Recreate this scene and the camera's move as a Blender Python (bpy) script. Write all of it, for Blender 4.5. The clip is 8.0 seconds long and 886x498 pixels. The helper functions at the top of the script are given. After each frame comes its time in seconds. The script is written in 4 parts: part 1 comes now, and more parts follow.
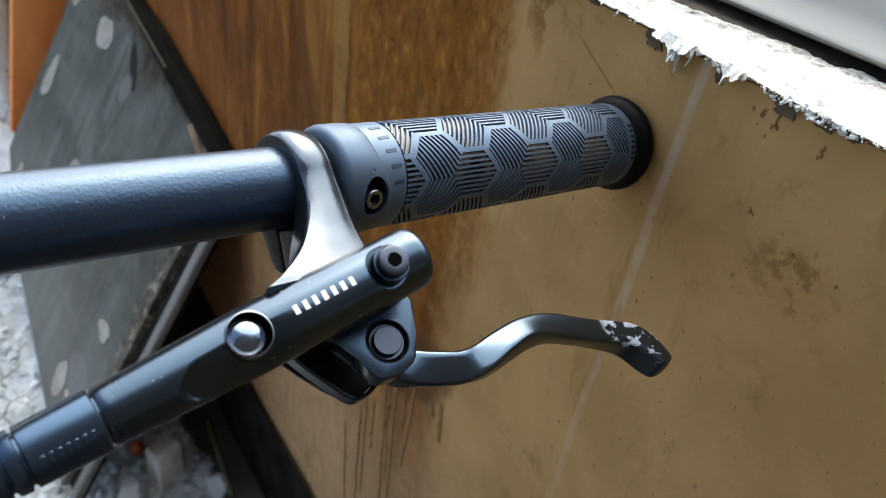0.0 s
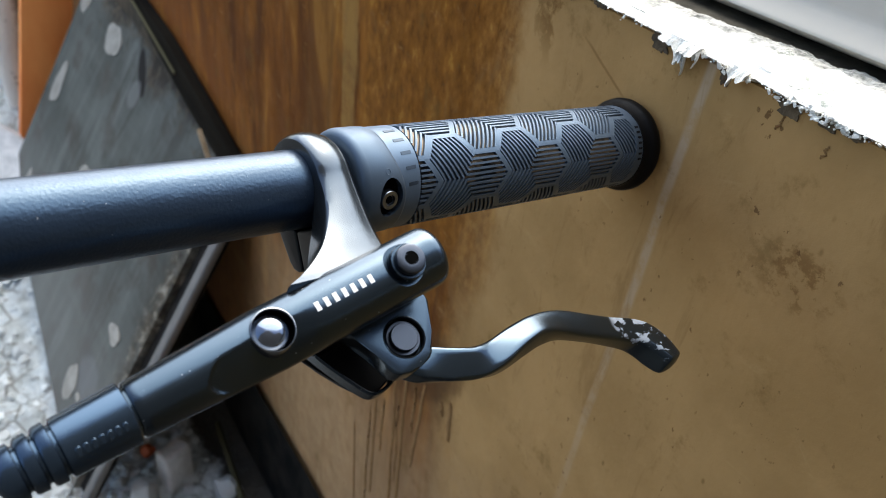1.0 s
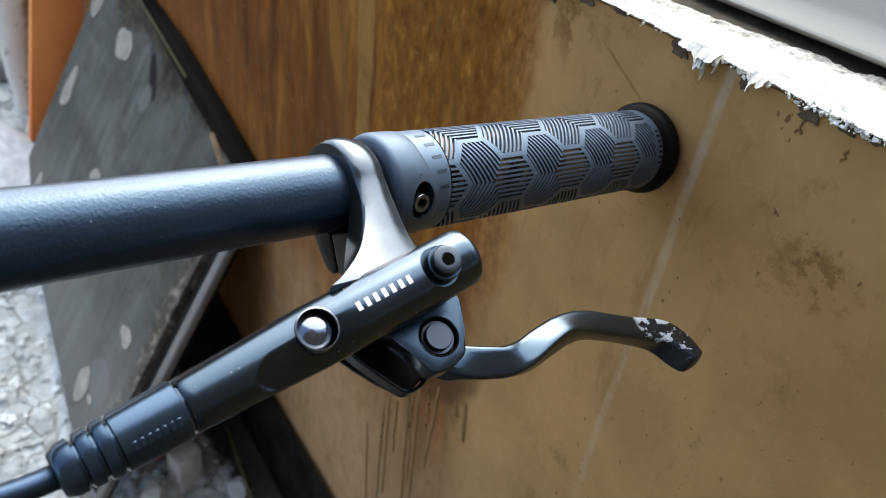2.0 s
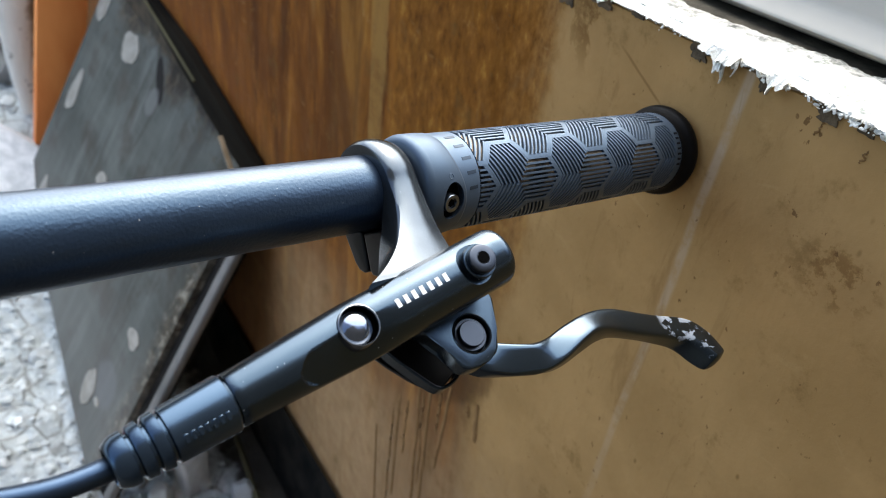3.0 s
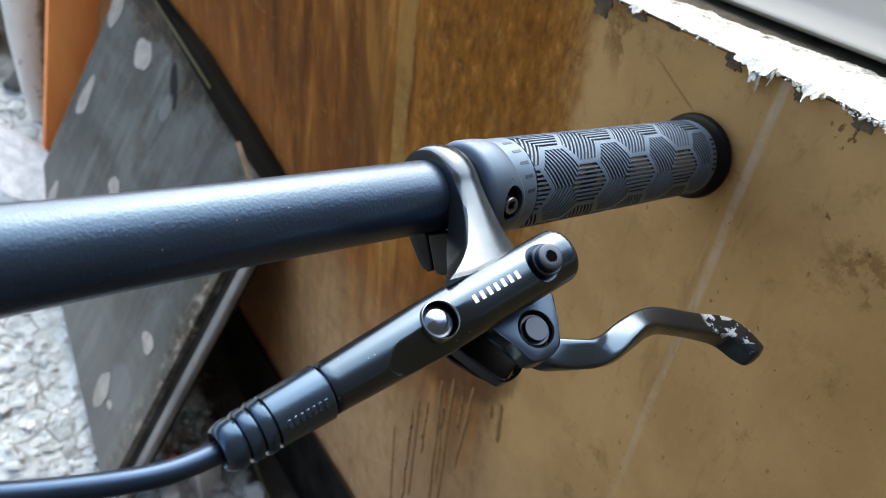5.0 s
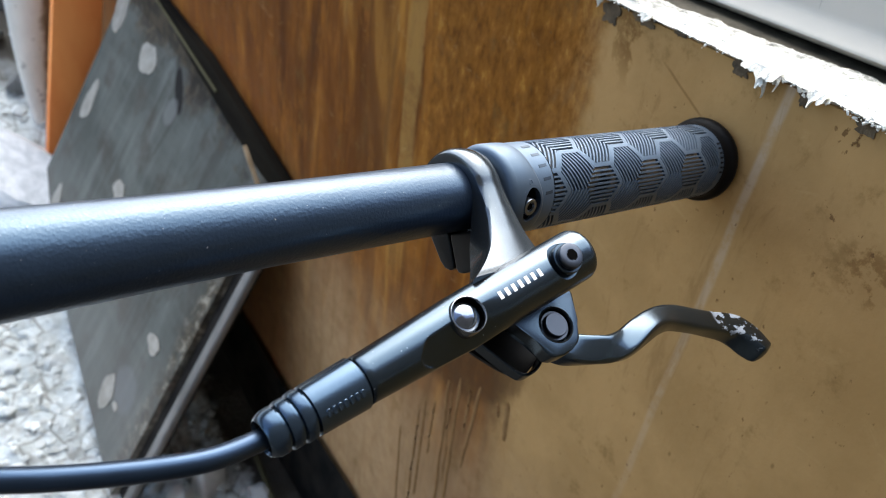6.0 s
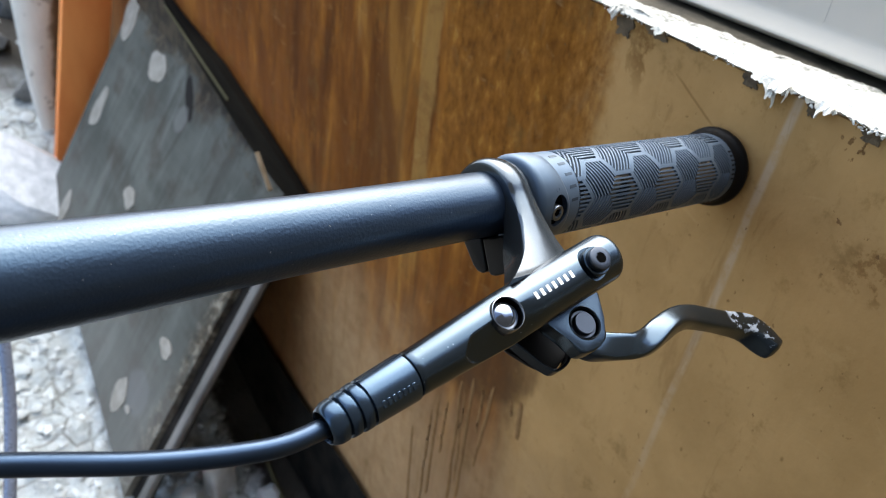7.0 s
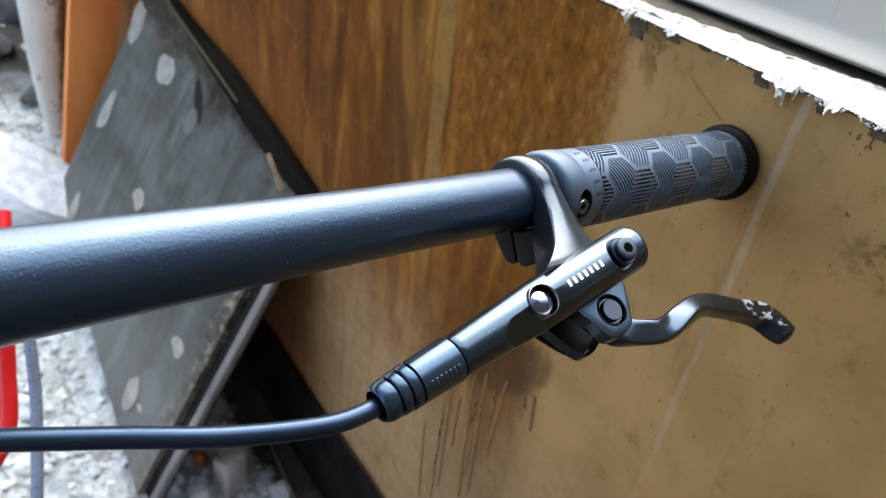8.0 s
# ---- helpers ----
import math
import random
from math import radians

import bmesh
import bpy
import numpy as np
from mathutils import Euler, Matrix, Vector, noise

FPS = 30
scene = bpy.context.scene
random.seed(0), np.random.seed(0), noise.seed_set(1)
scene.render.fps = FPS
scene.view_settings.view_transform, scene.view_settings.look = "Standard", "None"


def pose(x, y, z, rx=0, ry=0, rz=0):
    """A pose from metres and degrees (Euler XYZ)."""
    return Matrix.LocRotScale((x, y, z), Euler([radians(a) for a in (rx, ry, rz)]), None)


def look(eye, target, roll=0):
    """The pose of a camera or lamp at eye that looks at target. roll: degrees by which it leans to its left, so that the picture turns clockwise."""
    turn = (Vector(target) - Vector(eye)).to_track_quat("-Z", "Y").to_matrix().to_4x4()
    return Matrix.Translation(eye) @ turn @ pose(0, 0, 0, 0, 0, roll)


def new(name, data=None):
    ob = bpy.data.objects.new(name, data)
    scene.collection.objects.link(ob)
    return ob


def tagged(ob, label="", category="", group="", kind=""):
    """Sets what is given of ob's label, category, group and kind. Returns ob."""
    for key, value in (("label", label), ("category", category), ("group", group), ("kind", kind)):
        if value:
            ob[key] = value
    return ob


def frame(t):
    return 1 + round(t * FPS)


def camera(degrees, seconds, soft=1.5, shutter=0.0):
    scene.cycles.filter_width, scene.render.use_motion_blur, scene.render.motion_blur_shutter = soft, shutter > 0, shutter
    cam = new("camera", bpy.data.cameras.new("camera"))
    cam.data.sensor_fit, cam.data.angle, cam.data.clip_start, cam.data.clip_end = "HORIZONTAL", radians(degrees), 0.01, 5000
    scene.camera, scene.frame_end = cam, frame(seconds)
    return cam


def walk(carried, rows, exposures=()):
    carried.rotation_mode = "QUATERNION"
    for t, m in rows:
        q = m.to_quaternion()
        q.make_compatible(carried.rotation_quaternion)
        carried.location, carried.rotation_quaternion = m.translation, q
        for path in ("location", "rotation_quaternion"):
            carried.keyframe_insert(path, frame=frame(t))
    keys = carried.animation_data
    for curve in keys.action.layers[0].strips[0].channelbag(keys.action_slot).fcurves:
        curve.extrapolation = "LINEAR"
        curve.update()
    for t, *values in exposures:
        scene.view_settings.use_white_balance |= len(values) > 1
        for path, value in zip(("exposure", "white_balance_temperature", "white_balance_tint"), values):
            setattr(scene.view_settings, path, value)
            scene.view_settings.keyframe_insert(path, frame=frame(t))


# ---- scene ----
cam = camera(57.2, 8.0, 0.95)
PATH = [
    (0.0, (0.03626, 0.01559, 0.83851), (0.51578, 0.65093, 0.23319), 8.570),
    (0.5, (0.03359, 0.01339, 0.84027), (0.51115, 0.65062, 0.23540), 8.206),
    (1.0, (0.03070, 0.01229, 0.84105), (0.50670, 0.65280, 0.23842), 7.987),
    (1.5, (0.02555, 0.01237, 0.84241), (0.49913, 0.65532, 0.24046), 7.768),
    (3.0, (0.00999, 0.01408, 0.84416), (0.48854, 0.65864, 0.24788), 7.879),
    (3.5, (0.00303, 0.01487, 0.84448), (0.48155, 0.65985, 0.24865), 7.880),
    (4.0, (-0.00203, 0.01549, 0.84520), (0.47887, 0.66027, 0.25107), 8.065),
    (4.5, (-0.00836, 0.01647, 0.84655), (0.47540, 0.66112, 0.25459), 8.130),
    (6.0, (-0.02606, 0.01341, 0.85126), (0.46661, 0.65790, 0.26654), 8.429),
    (6.5, (-0.03575, 0.01109, 0.85563), (0.45818, 0.65561, 0.27200), 8.438),
    (7.0, (-0.04477, 0.00930, 0.85947), (0.45248, 0.65439, 0.27929), 8.328),
    (7.5, (-0.05226, 0.00725, 0.86108), (0.44835, 0.65111, 0.28242), 8.318),
    (8.0, (-0.06371, 0.00490, 0.86419), (0.43748, 0.64848, 0.28573), 8.086),
]
walk(cam, [(t, look(eye, target, roll)) for t, eye, target, roll in PATH], [(0.0, 1.90, 6700, 6), (3.0, 2.03, 6700, 6), (8.0, 2.20, 6700, 6)])
cam.data.dof.use_dof, cam.data.dof.focus_distance, cam.data.dof.aperture_fstop = True, 0.245, 22.0

# ---- world, sun, exposure ----
SUN_EL, SUN_AZ = 48.0, 43.0
world = bpy.data.worlds.new("overcast_sky")
scene.world = world
world.use_nodes = True
wn = world.node_tree.nodes
sky = wn.new("ShaderNodeTexSky")
sky.sky_type, sky.sun_disc = "NISHITA", False
sky.sun_elevation, sky.sun_rotation = radians(SUN_EL), radians(SUN_AZ)
sky.air_density, sky.dust_density, sky.ozone_density = 0.8, 3.5, 1.2
wn["Background"].inputs[1].default_value = 0.15
world.node_tree.links.new(sky.outputs[0], wn["Background"].inputs[0])
sun_data = bpy.data.lights.new("sun", "SUN")
sun_data.energy, sun_data.angle, sun_data.color = 1.45, radians(90), (0.95, 0.98, 1.0)
sun = new("sun", sun_data)
sun.matrix_world = look((2.2, 2.6, 4.6), (0, 0.3, 0.5))


# ---- materials ----
def mat(name, base, rough=0.5, metal=0.0, spec=0.5):
    m = bpy.data.materials.new(name)
    m.use_nodes = True
    b = m.node_tree.nodes["Principled BSDF"]
    b.inputs["Base Color"].default_value = (*base, 1)
    b.inputs["Roughness"].default_value = rough
    b.inputs["Metallic"].default_value = metal
    b.inputs["Specular IOR Level"].default_value = spec
    return m


class Nodes:
    """Short hand for building a node tree."""

    def __init__(self, m):
        self.t = m.node_tree
        self.bsdf = self.t.nodes["Principled BSDF"]
        self.co = self.t.nodes.new("ShaderNodeTexCoord").outputs["Object"]

    def link(self, a, b):
        self.t.links.new(a, b)

    def mapped(self, scale=(1, 1, 1), loc=(0, 0, 0), rot=(0, 0, 0), src=None):
        n = self.t.nodes.new("ShaderNodeMapping")
        n.inputs["Scale"].default_value, n.inputs["Location"].default_value = scale, loc
        n.inputs["Rotation"].default_value = rot
        self.link(src or self.co, n.inputs["Vector"])
        return n.outputs[0]

    def noise(self, scale, detail=4, rough=0.55, vec=None, distort=0.0):
        n = self.t.nodes.new("ShaderNodeTexNoise")
        n.inputs["Scale"].default_value, n.inputs["Detail"].default_value = scale, detail
        n.inputs["Roughness"].default_value, n.inputs["Distortion"].default_value = rough, distort
        self.link(vec or self.co, n.inputs["Vector"])
        return n.outputs["Fac"]

    def cells(self, scale, vec=None, feature="F1"):
        n = self.t.nodes.new("ShaderNodeTexVoronoi")
        n.feature = feature
        n.inputs["Scale"].default_value = scale
        self.link(vec or self.co, n.inputs["Vector"])
        return n.outputs["Distance"]

    def ramp(self, fac, stops):
        n = self.t.nodes.new("ShaderNodeValToRGB")
        e = n.color_ramp.elements
        while len(e) < len(stops):
            e.new(0.5)
        for k, (p, c) in zip(e, stops):
            k.position, k.color = p, (*c, 1) if isinstance(c, tuple) else (c, c, c, 1)
        self.link(fac, n.inputs[0])
        return n.outputs[0]

    def span(self, v, a, b, lo=0.0, hi=1.0):
        n = self.t.nodes.new("ShaderNodeMapRange")
        n.interpolation_type = "SMOOTHSTEP"
        for k, val in zip(("From Min", "From Max", "To Min", "To Max"), (a, b, lo, hi)):
            n.inputs[k].default_value = val
        self.link(v, n.inputs["Value"])
        return n.outputs[0]

    def math(self, op, a, b=0.0, c=0.0):
        n = self.t.nodes.new("ShaderNodeMath")
        n.operation = op
        for i, v in enumerate((a, b, c)):
            if isinstance(v, (int, float)):
                n.inputs[i].default_value = v
            else:
                self.link(v, n.inputs[i])
        return n.outputs[0]

    def mix(self, fac, a, b):
        n = self.t.nodes.new("ShaderNodeMix")
        n.data_type = "RGBA"
        for k, v in ((0, fac), (6, a), (7, b)):
            if isinstance(v, tuple):
                n.inputs[k].default_value = (*v, 1)
            elif isinstance(v, float):
                n.inputs[k].default_value = v
            else:
                self.link(v, n.inputs[k])
        return n.outputs[2]

    def axes(self, src=None):
        n = self.t.nodes.new("ShaderNodeSeparateXYZ")
        self.link(src or self.co, n.inputs[0])
        return n.outputs

    def random(self):
        return self.t.nodes.new("ShaderNodeObjectInfo").outputs["Random"]

    def island(self):
        return self.t.nodes.new("ShaderNodeNewGeometry").outputs["Random Per Island"]

    def color(self, c):
        self.link(c, self.bsdf.inputs["Base Color"])

    def rough(self, r):
        self.link(r, self.bsdf.inputs["Roughness"])

    def bump(self, h, strength=0.3, dist=0.001):
        n = self.t.nodes.new("ShaderNodeBump")
        n.inputs["Strength"].default_value, n.inputs["Distance"].default_value = strength, dist
        self.link(h, n.inputs["Height"])
        self.link(n.outputs[0], self.bsdf.inputs["Normal"])


def satin_black(name, base, rough, grain, grain_bump, spec=0.5, metal=0.0, dust=0.0, sheen=None, ior=1.52):
    m = mat(name, base, rough, metal, spec)
    if sheen:
        b = m.node_tree.nodes["Principled BSDF"]
        b.inputs["IOR"].default_value, b.inputs["Specular Tint"].default_value = ior, (*sheen, 1)
    n = Nodes(m)
    big, fine = n.noise(90, 3), n.noise(grain, 2)
    c = n.mix(n.span(big, 0.35, 0.7), tuple(v * 0.95 for v in base), tuple(v * 1.05 for v in base))
    if dust:
        c = n.mix(n.span(n.noise(1300, 1), 0.775, 0.81, 0.0, dust), c, (0.5, 0.5, 0.5))
    n.color(c)
    n.rough(n.span(n.noise(160, 4), 0.3, 0.7, rough * 0.92, rough * 1.08))
    n.bump(fine, grain_bump, 0.0003)
    return m


M_BAR = satin_black("black_powder_coat", (0.010, 0.0155, 0.027), 0.31, 1150, 0.34, 1.0, 0.0, 0.5, (0.42, 0.68, 1.0), 1.43)
M_BODY = satin_black("black_anodised_aluminium", (0.003, 0.0034, 0.0040), 0.24, 2500, 0.04, 1.0, 0.0, 0.4, (0.50, 0.74, 1.0), 1.50)
M_CLAMP = satin_black("satin_grey_aluminium", (0.072, 0.086, 0.100), 0.20, 2500, 0.05, 0.5, 0.9, 0.3)
M_BOOT = satin_black("black_boot_rubber", (0.006, 0.009, 0.014), 0.25, 1800, 0.04, 1.0, 0.0, 0.0, (0.44, 0.69, 1.0), 1.60)
M_HOSE = satin_black("black_hose_plastic", (0.004, 0.006, 0.010), 0.36, 1400, 0.03, 1.0, 0.0, 0.0, (0.34, 0.58, 1.0), 1.46)
M_RUBBER = satin_black("grey_grip_rubber", (0.054, 0.073, 0.100), 0.42, 1600, 0.1, 1.0, 0.0, 0.3, (0.44, 0.69, 1.0))
M_RING = satin_black("grey_lock_ring", (0.034, 0.044, 0.059), 0.50, 1600, 0.06, 1.0, 0.0, 0.2, (0.44, 0.69, 1.0))
M_FLANGE = satin_black("black_end_rubber", (0.003, 0.003, 0.0035), 0.5, 900, 0.1, 0.12)
M_EMBOSS = satin_black("embossed_rubber", (0.019, 0.024, 0.032), 0.5, 1600, 0.06, 0.6, 0.0, 0.0, (0.44, 0.69, 1.0))
M_GROOVE = satin_black("dark_groove_rubber", (0.010, 0.011, 0.014), 0.6, 900, 0.1, 0.1)
M_CAP = mat("polished_blue_black_cap", (0.17, 0.195, 0.24), 0.13, 1.0, 0.6)
M_RIM = mat("bare_aluminium_rim", (0.22, 0.235, 0.25), 0.25, 1.0)
M_CABLE = satin_black("blue_grey_cable_housing", (0.12, 0.14, 0.19), 0.28, 900, 0.03, 1.0, 0.0, 0.0, (0.6, 0.75, 1.0), 1.6)
M_STEEL = mat("worn_steel", (0.20, 0.23, 0.27), 0.28, 1.0)
M_COLLAR = satin_black("black_clamp_collar", (0.004, 0.004, 0.0045), 0.45, 1500, 0.05, 0.2)
M_DARKSTEEL = mat("dark_steel", (0.055, 0.063, 0.078), 0.32, 1.0)


def dusty_groove():
    m = mat("shaded_dusty_groove_rubber", (0.01, 0.011, 0.013), 0.7, 0.0, 0.2)
    n = Nodes(m)
    # near-black base carries the groove's shade; the tan is dust
    n.color(n.mix(n.span(n.noise(75, 4, 0.6), 0.37, 0.54, 0.0, 0.95), (0.010, 0.011, 0.013), (0.36, 0.27, 0.18)))
    return m


M_DUST = dusty_groove()
# black that stands for the shade inside sockets, cups and pockets
M_HOLE = mat("hole_shade_black", (0.003, 0.003, 0.003), 0.9, 0.0, 0.0)
M_PRINT = mat("white_print", (0.62, 0.63, 0.63), 0.5)
M_RED = satin_black("red_gloss_paint", (0.62, 0.015, 0.02), 0.22, 800, 0.02, 0.5)


def lever_paint():
    m = mat("chipped_lever_paint", (0.03, 0.031, 0.034), 0.28, 0.0, 1.0)
    b = m.node_tree.nodes["Principled BSDF"]
    b.inputs["IOR"].default_value, b.inputs["Specular Tint"].default_value = 1.52, (0.50, 0.75, 1.0, 1)
    n = Nodes(m)
    at = n.axes()
    up = n.math("ADD", n.math("MULTIPLY", at[0], 0.2609), n.math("ADD", n.math("MULTIPLY", at[1], -0.1829), n.math("MULTIPLY", at[2], 0.9479)))
    ridge = n.span(up, 0.6575, 0.6650, -0.10, 0.085)
    wear = n.math("ADD", n.noise(210, 6, 0.68, n.mapped((0.6, 1, 1))), ridge)
    chip = n.math("MULTIPLY", n.span(at[0], 0.1915, 0.1945), n.span(wear, 0.556, 0.576))
    n.color(n.mix(chip, n.mix(n.noise(120, 3), (0.004, 0.005, 0.006), (0.008, 0.009, 0.011)), (0.20, 0.215, 0.24)))
    n.rough(n.span(chip, 0, 1, 0.19, 0.5))
    n.bump(chip, -0.4, 0.0004)
    return m


M_LEVER = lever_paint()


def wall_paint():
    m = mat("stained_ochre_wall_paint", (0.300, 0.190, 0.0660), 0.7, 0.0, 0.09)
    n = Nodes(m)
    at = n.axes()
    y, z = at[1], at[2]
    mottle = n.noise(70, 7, 0.68)
    cloud = n.noise(16, 5, 0.6)
    wob = n.math("MULTIPLY_ADD", n.noise(10, 4, 0.6, n.mapped((1, 1, 0.2))), 0.05, -0.025)
    wob = n.math("ADD", wob, n.math("MULTIPLY_ADD", n.noise(34, 5, 0.65, n.mapped((1, 1, 0.3), (7, 1, 3))), 0.026, -0.013))
    yy = n.math("ADD", y, wob)
    ym = n.math("ADD", yy, n.math("MULTIPLY_ADD", mottle, 0.03, -0.015))
    run1 = n.noise(26, 6, 0.6, n.mapped((1, 1, 0.17)), 0.8)
    run2 = n.noise(85, 5, 0.62, n.mapped((1, 1, 0.12), (3, 2, 1)), 0.6)
    # clean ochre at the window end
    clean = n.mix(n.span(cloud, 0.3, 0.7), (0.335, 0.193, 0.070), (0.425, 0.249, 0.095))
    # rusty brown with vertical runs away from it
    brown = n.ramp(run1, [(0.33, (0.066, 0.0188, 0.0014)), (0.44, (0.121, 0.0376, 0.0033)), (0.53, (0.171, 0.0555, 0.0061)), (0.60, (0.248, 0.0921, 0.0112)), (0.67, (0.385, 0.1673, 0.0259))])
    brown = n.mix(n.span(run2, 0.42, 0.68, 0.0, 0.55), brown, (0.088, 0.0273, 0.0038))
    far = n.mix(n.span(mottle, 0.3, 0.7), (0.165, 0.0461, 0.0076), (0.231, 0.0771, 0.0143))
    brown = n.mix(n.math("MULTIPLY", n.span(yy, 0.60, 0.82), n.span(z, 0.56, 0.44, 0.25, 0.9)), brown, far)
    brown = n.mix(n.span(n.noise(45, 7, 0.7, n.mapped((1, 1, 0.35), (2, 9, 4))), 0.5, 0.68, 0.0, 0.6), brown, (0.297, 0.1119, 0.0143))
    c = n.mix(n.span(ym, 0.275, 0.325), clean, brown)
    # sooty mottled patch below the ledge
    soot = n.math("MULTIPLY", n.span(ym, 0.272, 0.302), n.span(ym, 0.436, 0.424))
    soot = n.math("MULTIPLY", soot, n.span(n.math("ADD", z, n.math("MULTIPLY", cloud, 0.16)), 0.56, 0.70))
    grit = n.noise(130, 6, 0.7, n.mapped((1, 1, 0.55)))
    c = n.mix(n.math("MULTIPLY", soot, n.span(grit, 0.3, 0.62, 1.0, 0.62)), c, n.ramp(grit, [(0.33, (0.110, 0.0376, 0.0038)), (0.48, (0.198, 0.0733, 0.0081)), (0.58, (0.286, 0.1156, 0.0152)), (0.68, (0.440, 0.2143, 0.0380))]))
    # pale vertical run and dark run beside it
    pale = n.math("MULTIPLY", n.span(n.math("ABSOLUTE", n.math("SUBTRACT", yy, 0.450)), 0.015, 0.009), n.span(z, 0.40, 0.55))
    c = n.mix(n.math("MULTIPLY", pale, n.span(mottle, 0.25, 0.6, 0.25, 0.75)), c, (0.340, 0.185, 0.0495))
    dark = n.math("MULTIPLY", n.span(n.math("ABSOLUTE", n.math("SUBTRACT", yy, 0.497)), 0.030, 0.012), n.span(z, 0.44, 0.56))
    c = n.mix(n.math("MULTIPLY", dark, n.span(run2, 0.3, 0.6, 0.8, 0.3)), c, (0.120, 0.052, 0.0132))
    # paler low down; further along, light bounced off the gravel is painted in
    low = n.span(n.math("ADD", z, n.math("MULTIPLY", cloud, 0.16)), 0.56, 0.34)
    pl = n.mix(n.span(n.noise(22, 6, 0.6, n.mapped((1, 1, 0.4))), 0.3, 0.7), (0.272, 0.165, 0.080), (0.360, 0.228, 0.116))
    pl = n.mix(n.span(yy, 0.33, 0.45), pl, n.mix(n.span(mottle, 0.3, 0.7), (0.340, 0.204, 0.095), (0.450, 0.290, 0.148)))
    pl = n.mix(n.span(run2, 0.5, 0.7, 0.0, 0.35), pl, (0.220, 0.114, 0.0330))
    c = n.mix(n.math("MULTIPLY", low, n.span(yy, 0.75, 0.55, 0.25, 0.85)), c, pl)
    # damp stain above the runs
    tilted = n.math("ADD", z, n.math("MULTIPLY", y, 0.6))
    da = n.math("ADD", n.math("POWER", n.math("MULTIPLY", n.math("SUBTRACT", y, 0.333), 17.0), 2.0), n.math("POWER", n.math("MULTIPLY", n.math("SUBTRACT", tilted, 0.643), 27.0), 2.0))
    da = n.math("ADD", da, n.math("MULTIPLY_ADD", n.noise(40, 6, 0.65, n.mapped((1, 1, 0.5), (3, 3, 3))), 1.6, -0.8))
    damp = n.span(da, 1.1, 0.35)
    c = n.mix(n.math("MULTIPLY", damp, n.span(mottle, 0.32, 0.6, 0.9, 0.7)), c, (0.070, 0.030, 0.009))
    # pale seam
    wv = n.math("MULTIPLY_ADD", n.noise(12, 3), 0.006, -0.003)
    line = n.math("ABSOLUTE", n.math("ADD", n.math("SUBTRACT", y, 0.1825), n.math("ADD", wv, n.math("MULTIPLY_ADD", z, 0.03, -0.0195))))
    seam = n.math("MULTIPLY", n.span(line, 0.0032, 0.0010), n.span(z, 0.36, 0.71, 0.04, 0.45))
    seam = n.math("MULTIPLY", seam, n.span(n.noise(75, 5, 0.65), 0.34, 0.56, 0.3, 1.0))
    c = n.mix(seam, c, (0.52, 0.42, 0.31))
    # brown weep under the ledge
    weep = n.math("MULTIPLY", n.span(n.math("ABSOLUTE", n.math("ADD", n.math("SUBTRACT", ym, 0.268), n.math("MULTIPLY_ADD", run2, 0.012, -0.006))), 0.0050, 0.0012), n.span(z, 0.688, 0.716))
    c = n.mix(n.math("MULTIPLY", weep, n.span(mottle, 0.3, 0.55, 0.2, 0.8)), c, (0.16, 0.075, 0.018))
    # thin slanting weep beside it
    slant = n.math("ABSOLUTE", n.math("SUBTRACT", n.math("SUBTRACT", y, 0.2306), n.math("MULTIPLY", n.math("SUBTRACT", n.math("MULTIPLY_ADD", mottle, 0.0012, z), 0.7090), 2.07)))
    slant = n.math("MULTIPLY", n.span(slant, 0.0022, 0.0006), n.math("MULTIPLY", n.span(z, 0.7000, 0.7035), n.span(z, 0.7170, 0.7120)))
    c = n.mix(n.math("MULTIPLY", slant, 0.55), c, (0.16, 0.078, 0.022))
    # rusty scuff
    ds = n.math("ADD", n.math("POWER", n.math("MULTIPLY", n.math("SUBTRACT", ym, 0.121), 55.0), 2.0), n.math("POWER", n.math("MULTIPLY", n.math("SUBTRACT", z, 0.681), 70.0), 2.0))
    scuff = n.math("MULTIPLY", n.span(ds, 1.3, 0.2), n.span(n.noise(170, 5, 0.7), 0.46, 0.60, 0.1, 0.6))
    c = n.mix(scuff, c, (0.130, 0.055, 0.0099))
    # grime and specks
    grime = n.math("MULTIPLY", n.span(n.noise(34, 7, 0.7, n.mapped((1, 1, 1), (5, 3, 8))), 0.54, 0.68, 0.0, 0.5), n.span(mottle, 0.38, 0.6))
    c = n.mix(grime, c, (0.140, 0.076, 0.0211))
    speck = n.math("MULTIPLY", n.span(n.cells(60, n.mapped((1, 1, 0.55), (0.3, 0.1, 0.7))), 0.08, 0.020, 0.0, 0.5), n.span(n.noise(13, 2, 0.5, n.mapped((1, 1, 1), (1, 7, 2))), 0.55, 0.60))
    c = n.mix(speck, c, (0.100, 0.048, 0.0132))
    fleck = n.math("MULTIPLY", n.span(n.noise(310, 3, 0.6, n.mapped((1, 1, 0.7))), 0.66, 0.72), n.span(n.noise(28, 4, 0.6, n.mapped((1, 1, 1), (9, 2, 5))), 0.48, 0.6, 0.0, 0.8))
    c = n.mix(fleck, c, (0.12, 0.058, 0.020))
    streak = n.span(n.noise(48, 6, 0.7, n.mapped((1, 1, 0.25), (1, 4, 9)), 1.2), 0.56, 0.70, 0.0, 0.4)
    c = n.mix(streak, c, (0.20, 0.105, 0.036))
    smear = n.span(n.noise(60, 6, 0.72, n.mapped((1, 0.45, 1), (6, 3, 1)), 0.8), 0.60, 0.72, 0.0, 0.35)
    c = n.mix(smear, c, (0.46, 0.285, 0.115))
    n.color(c)
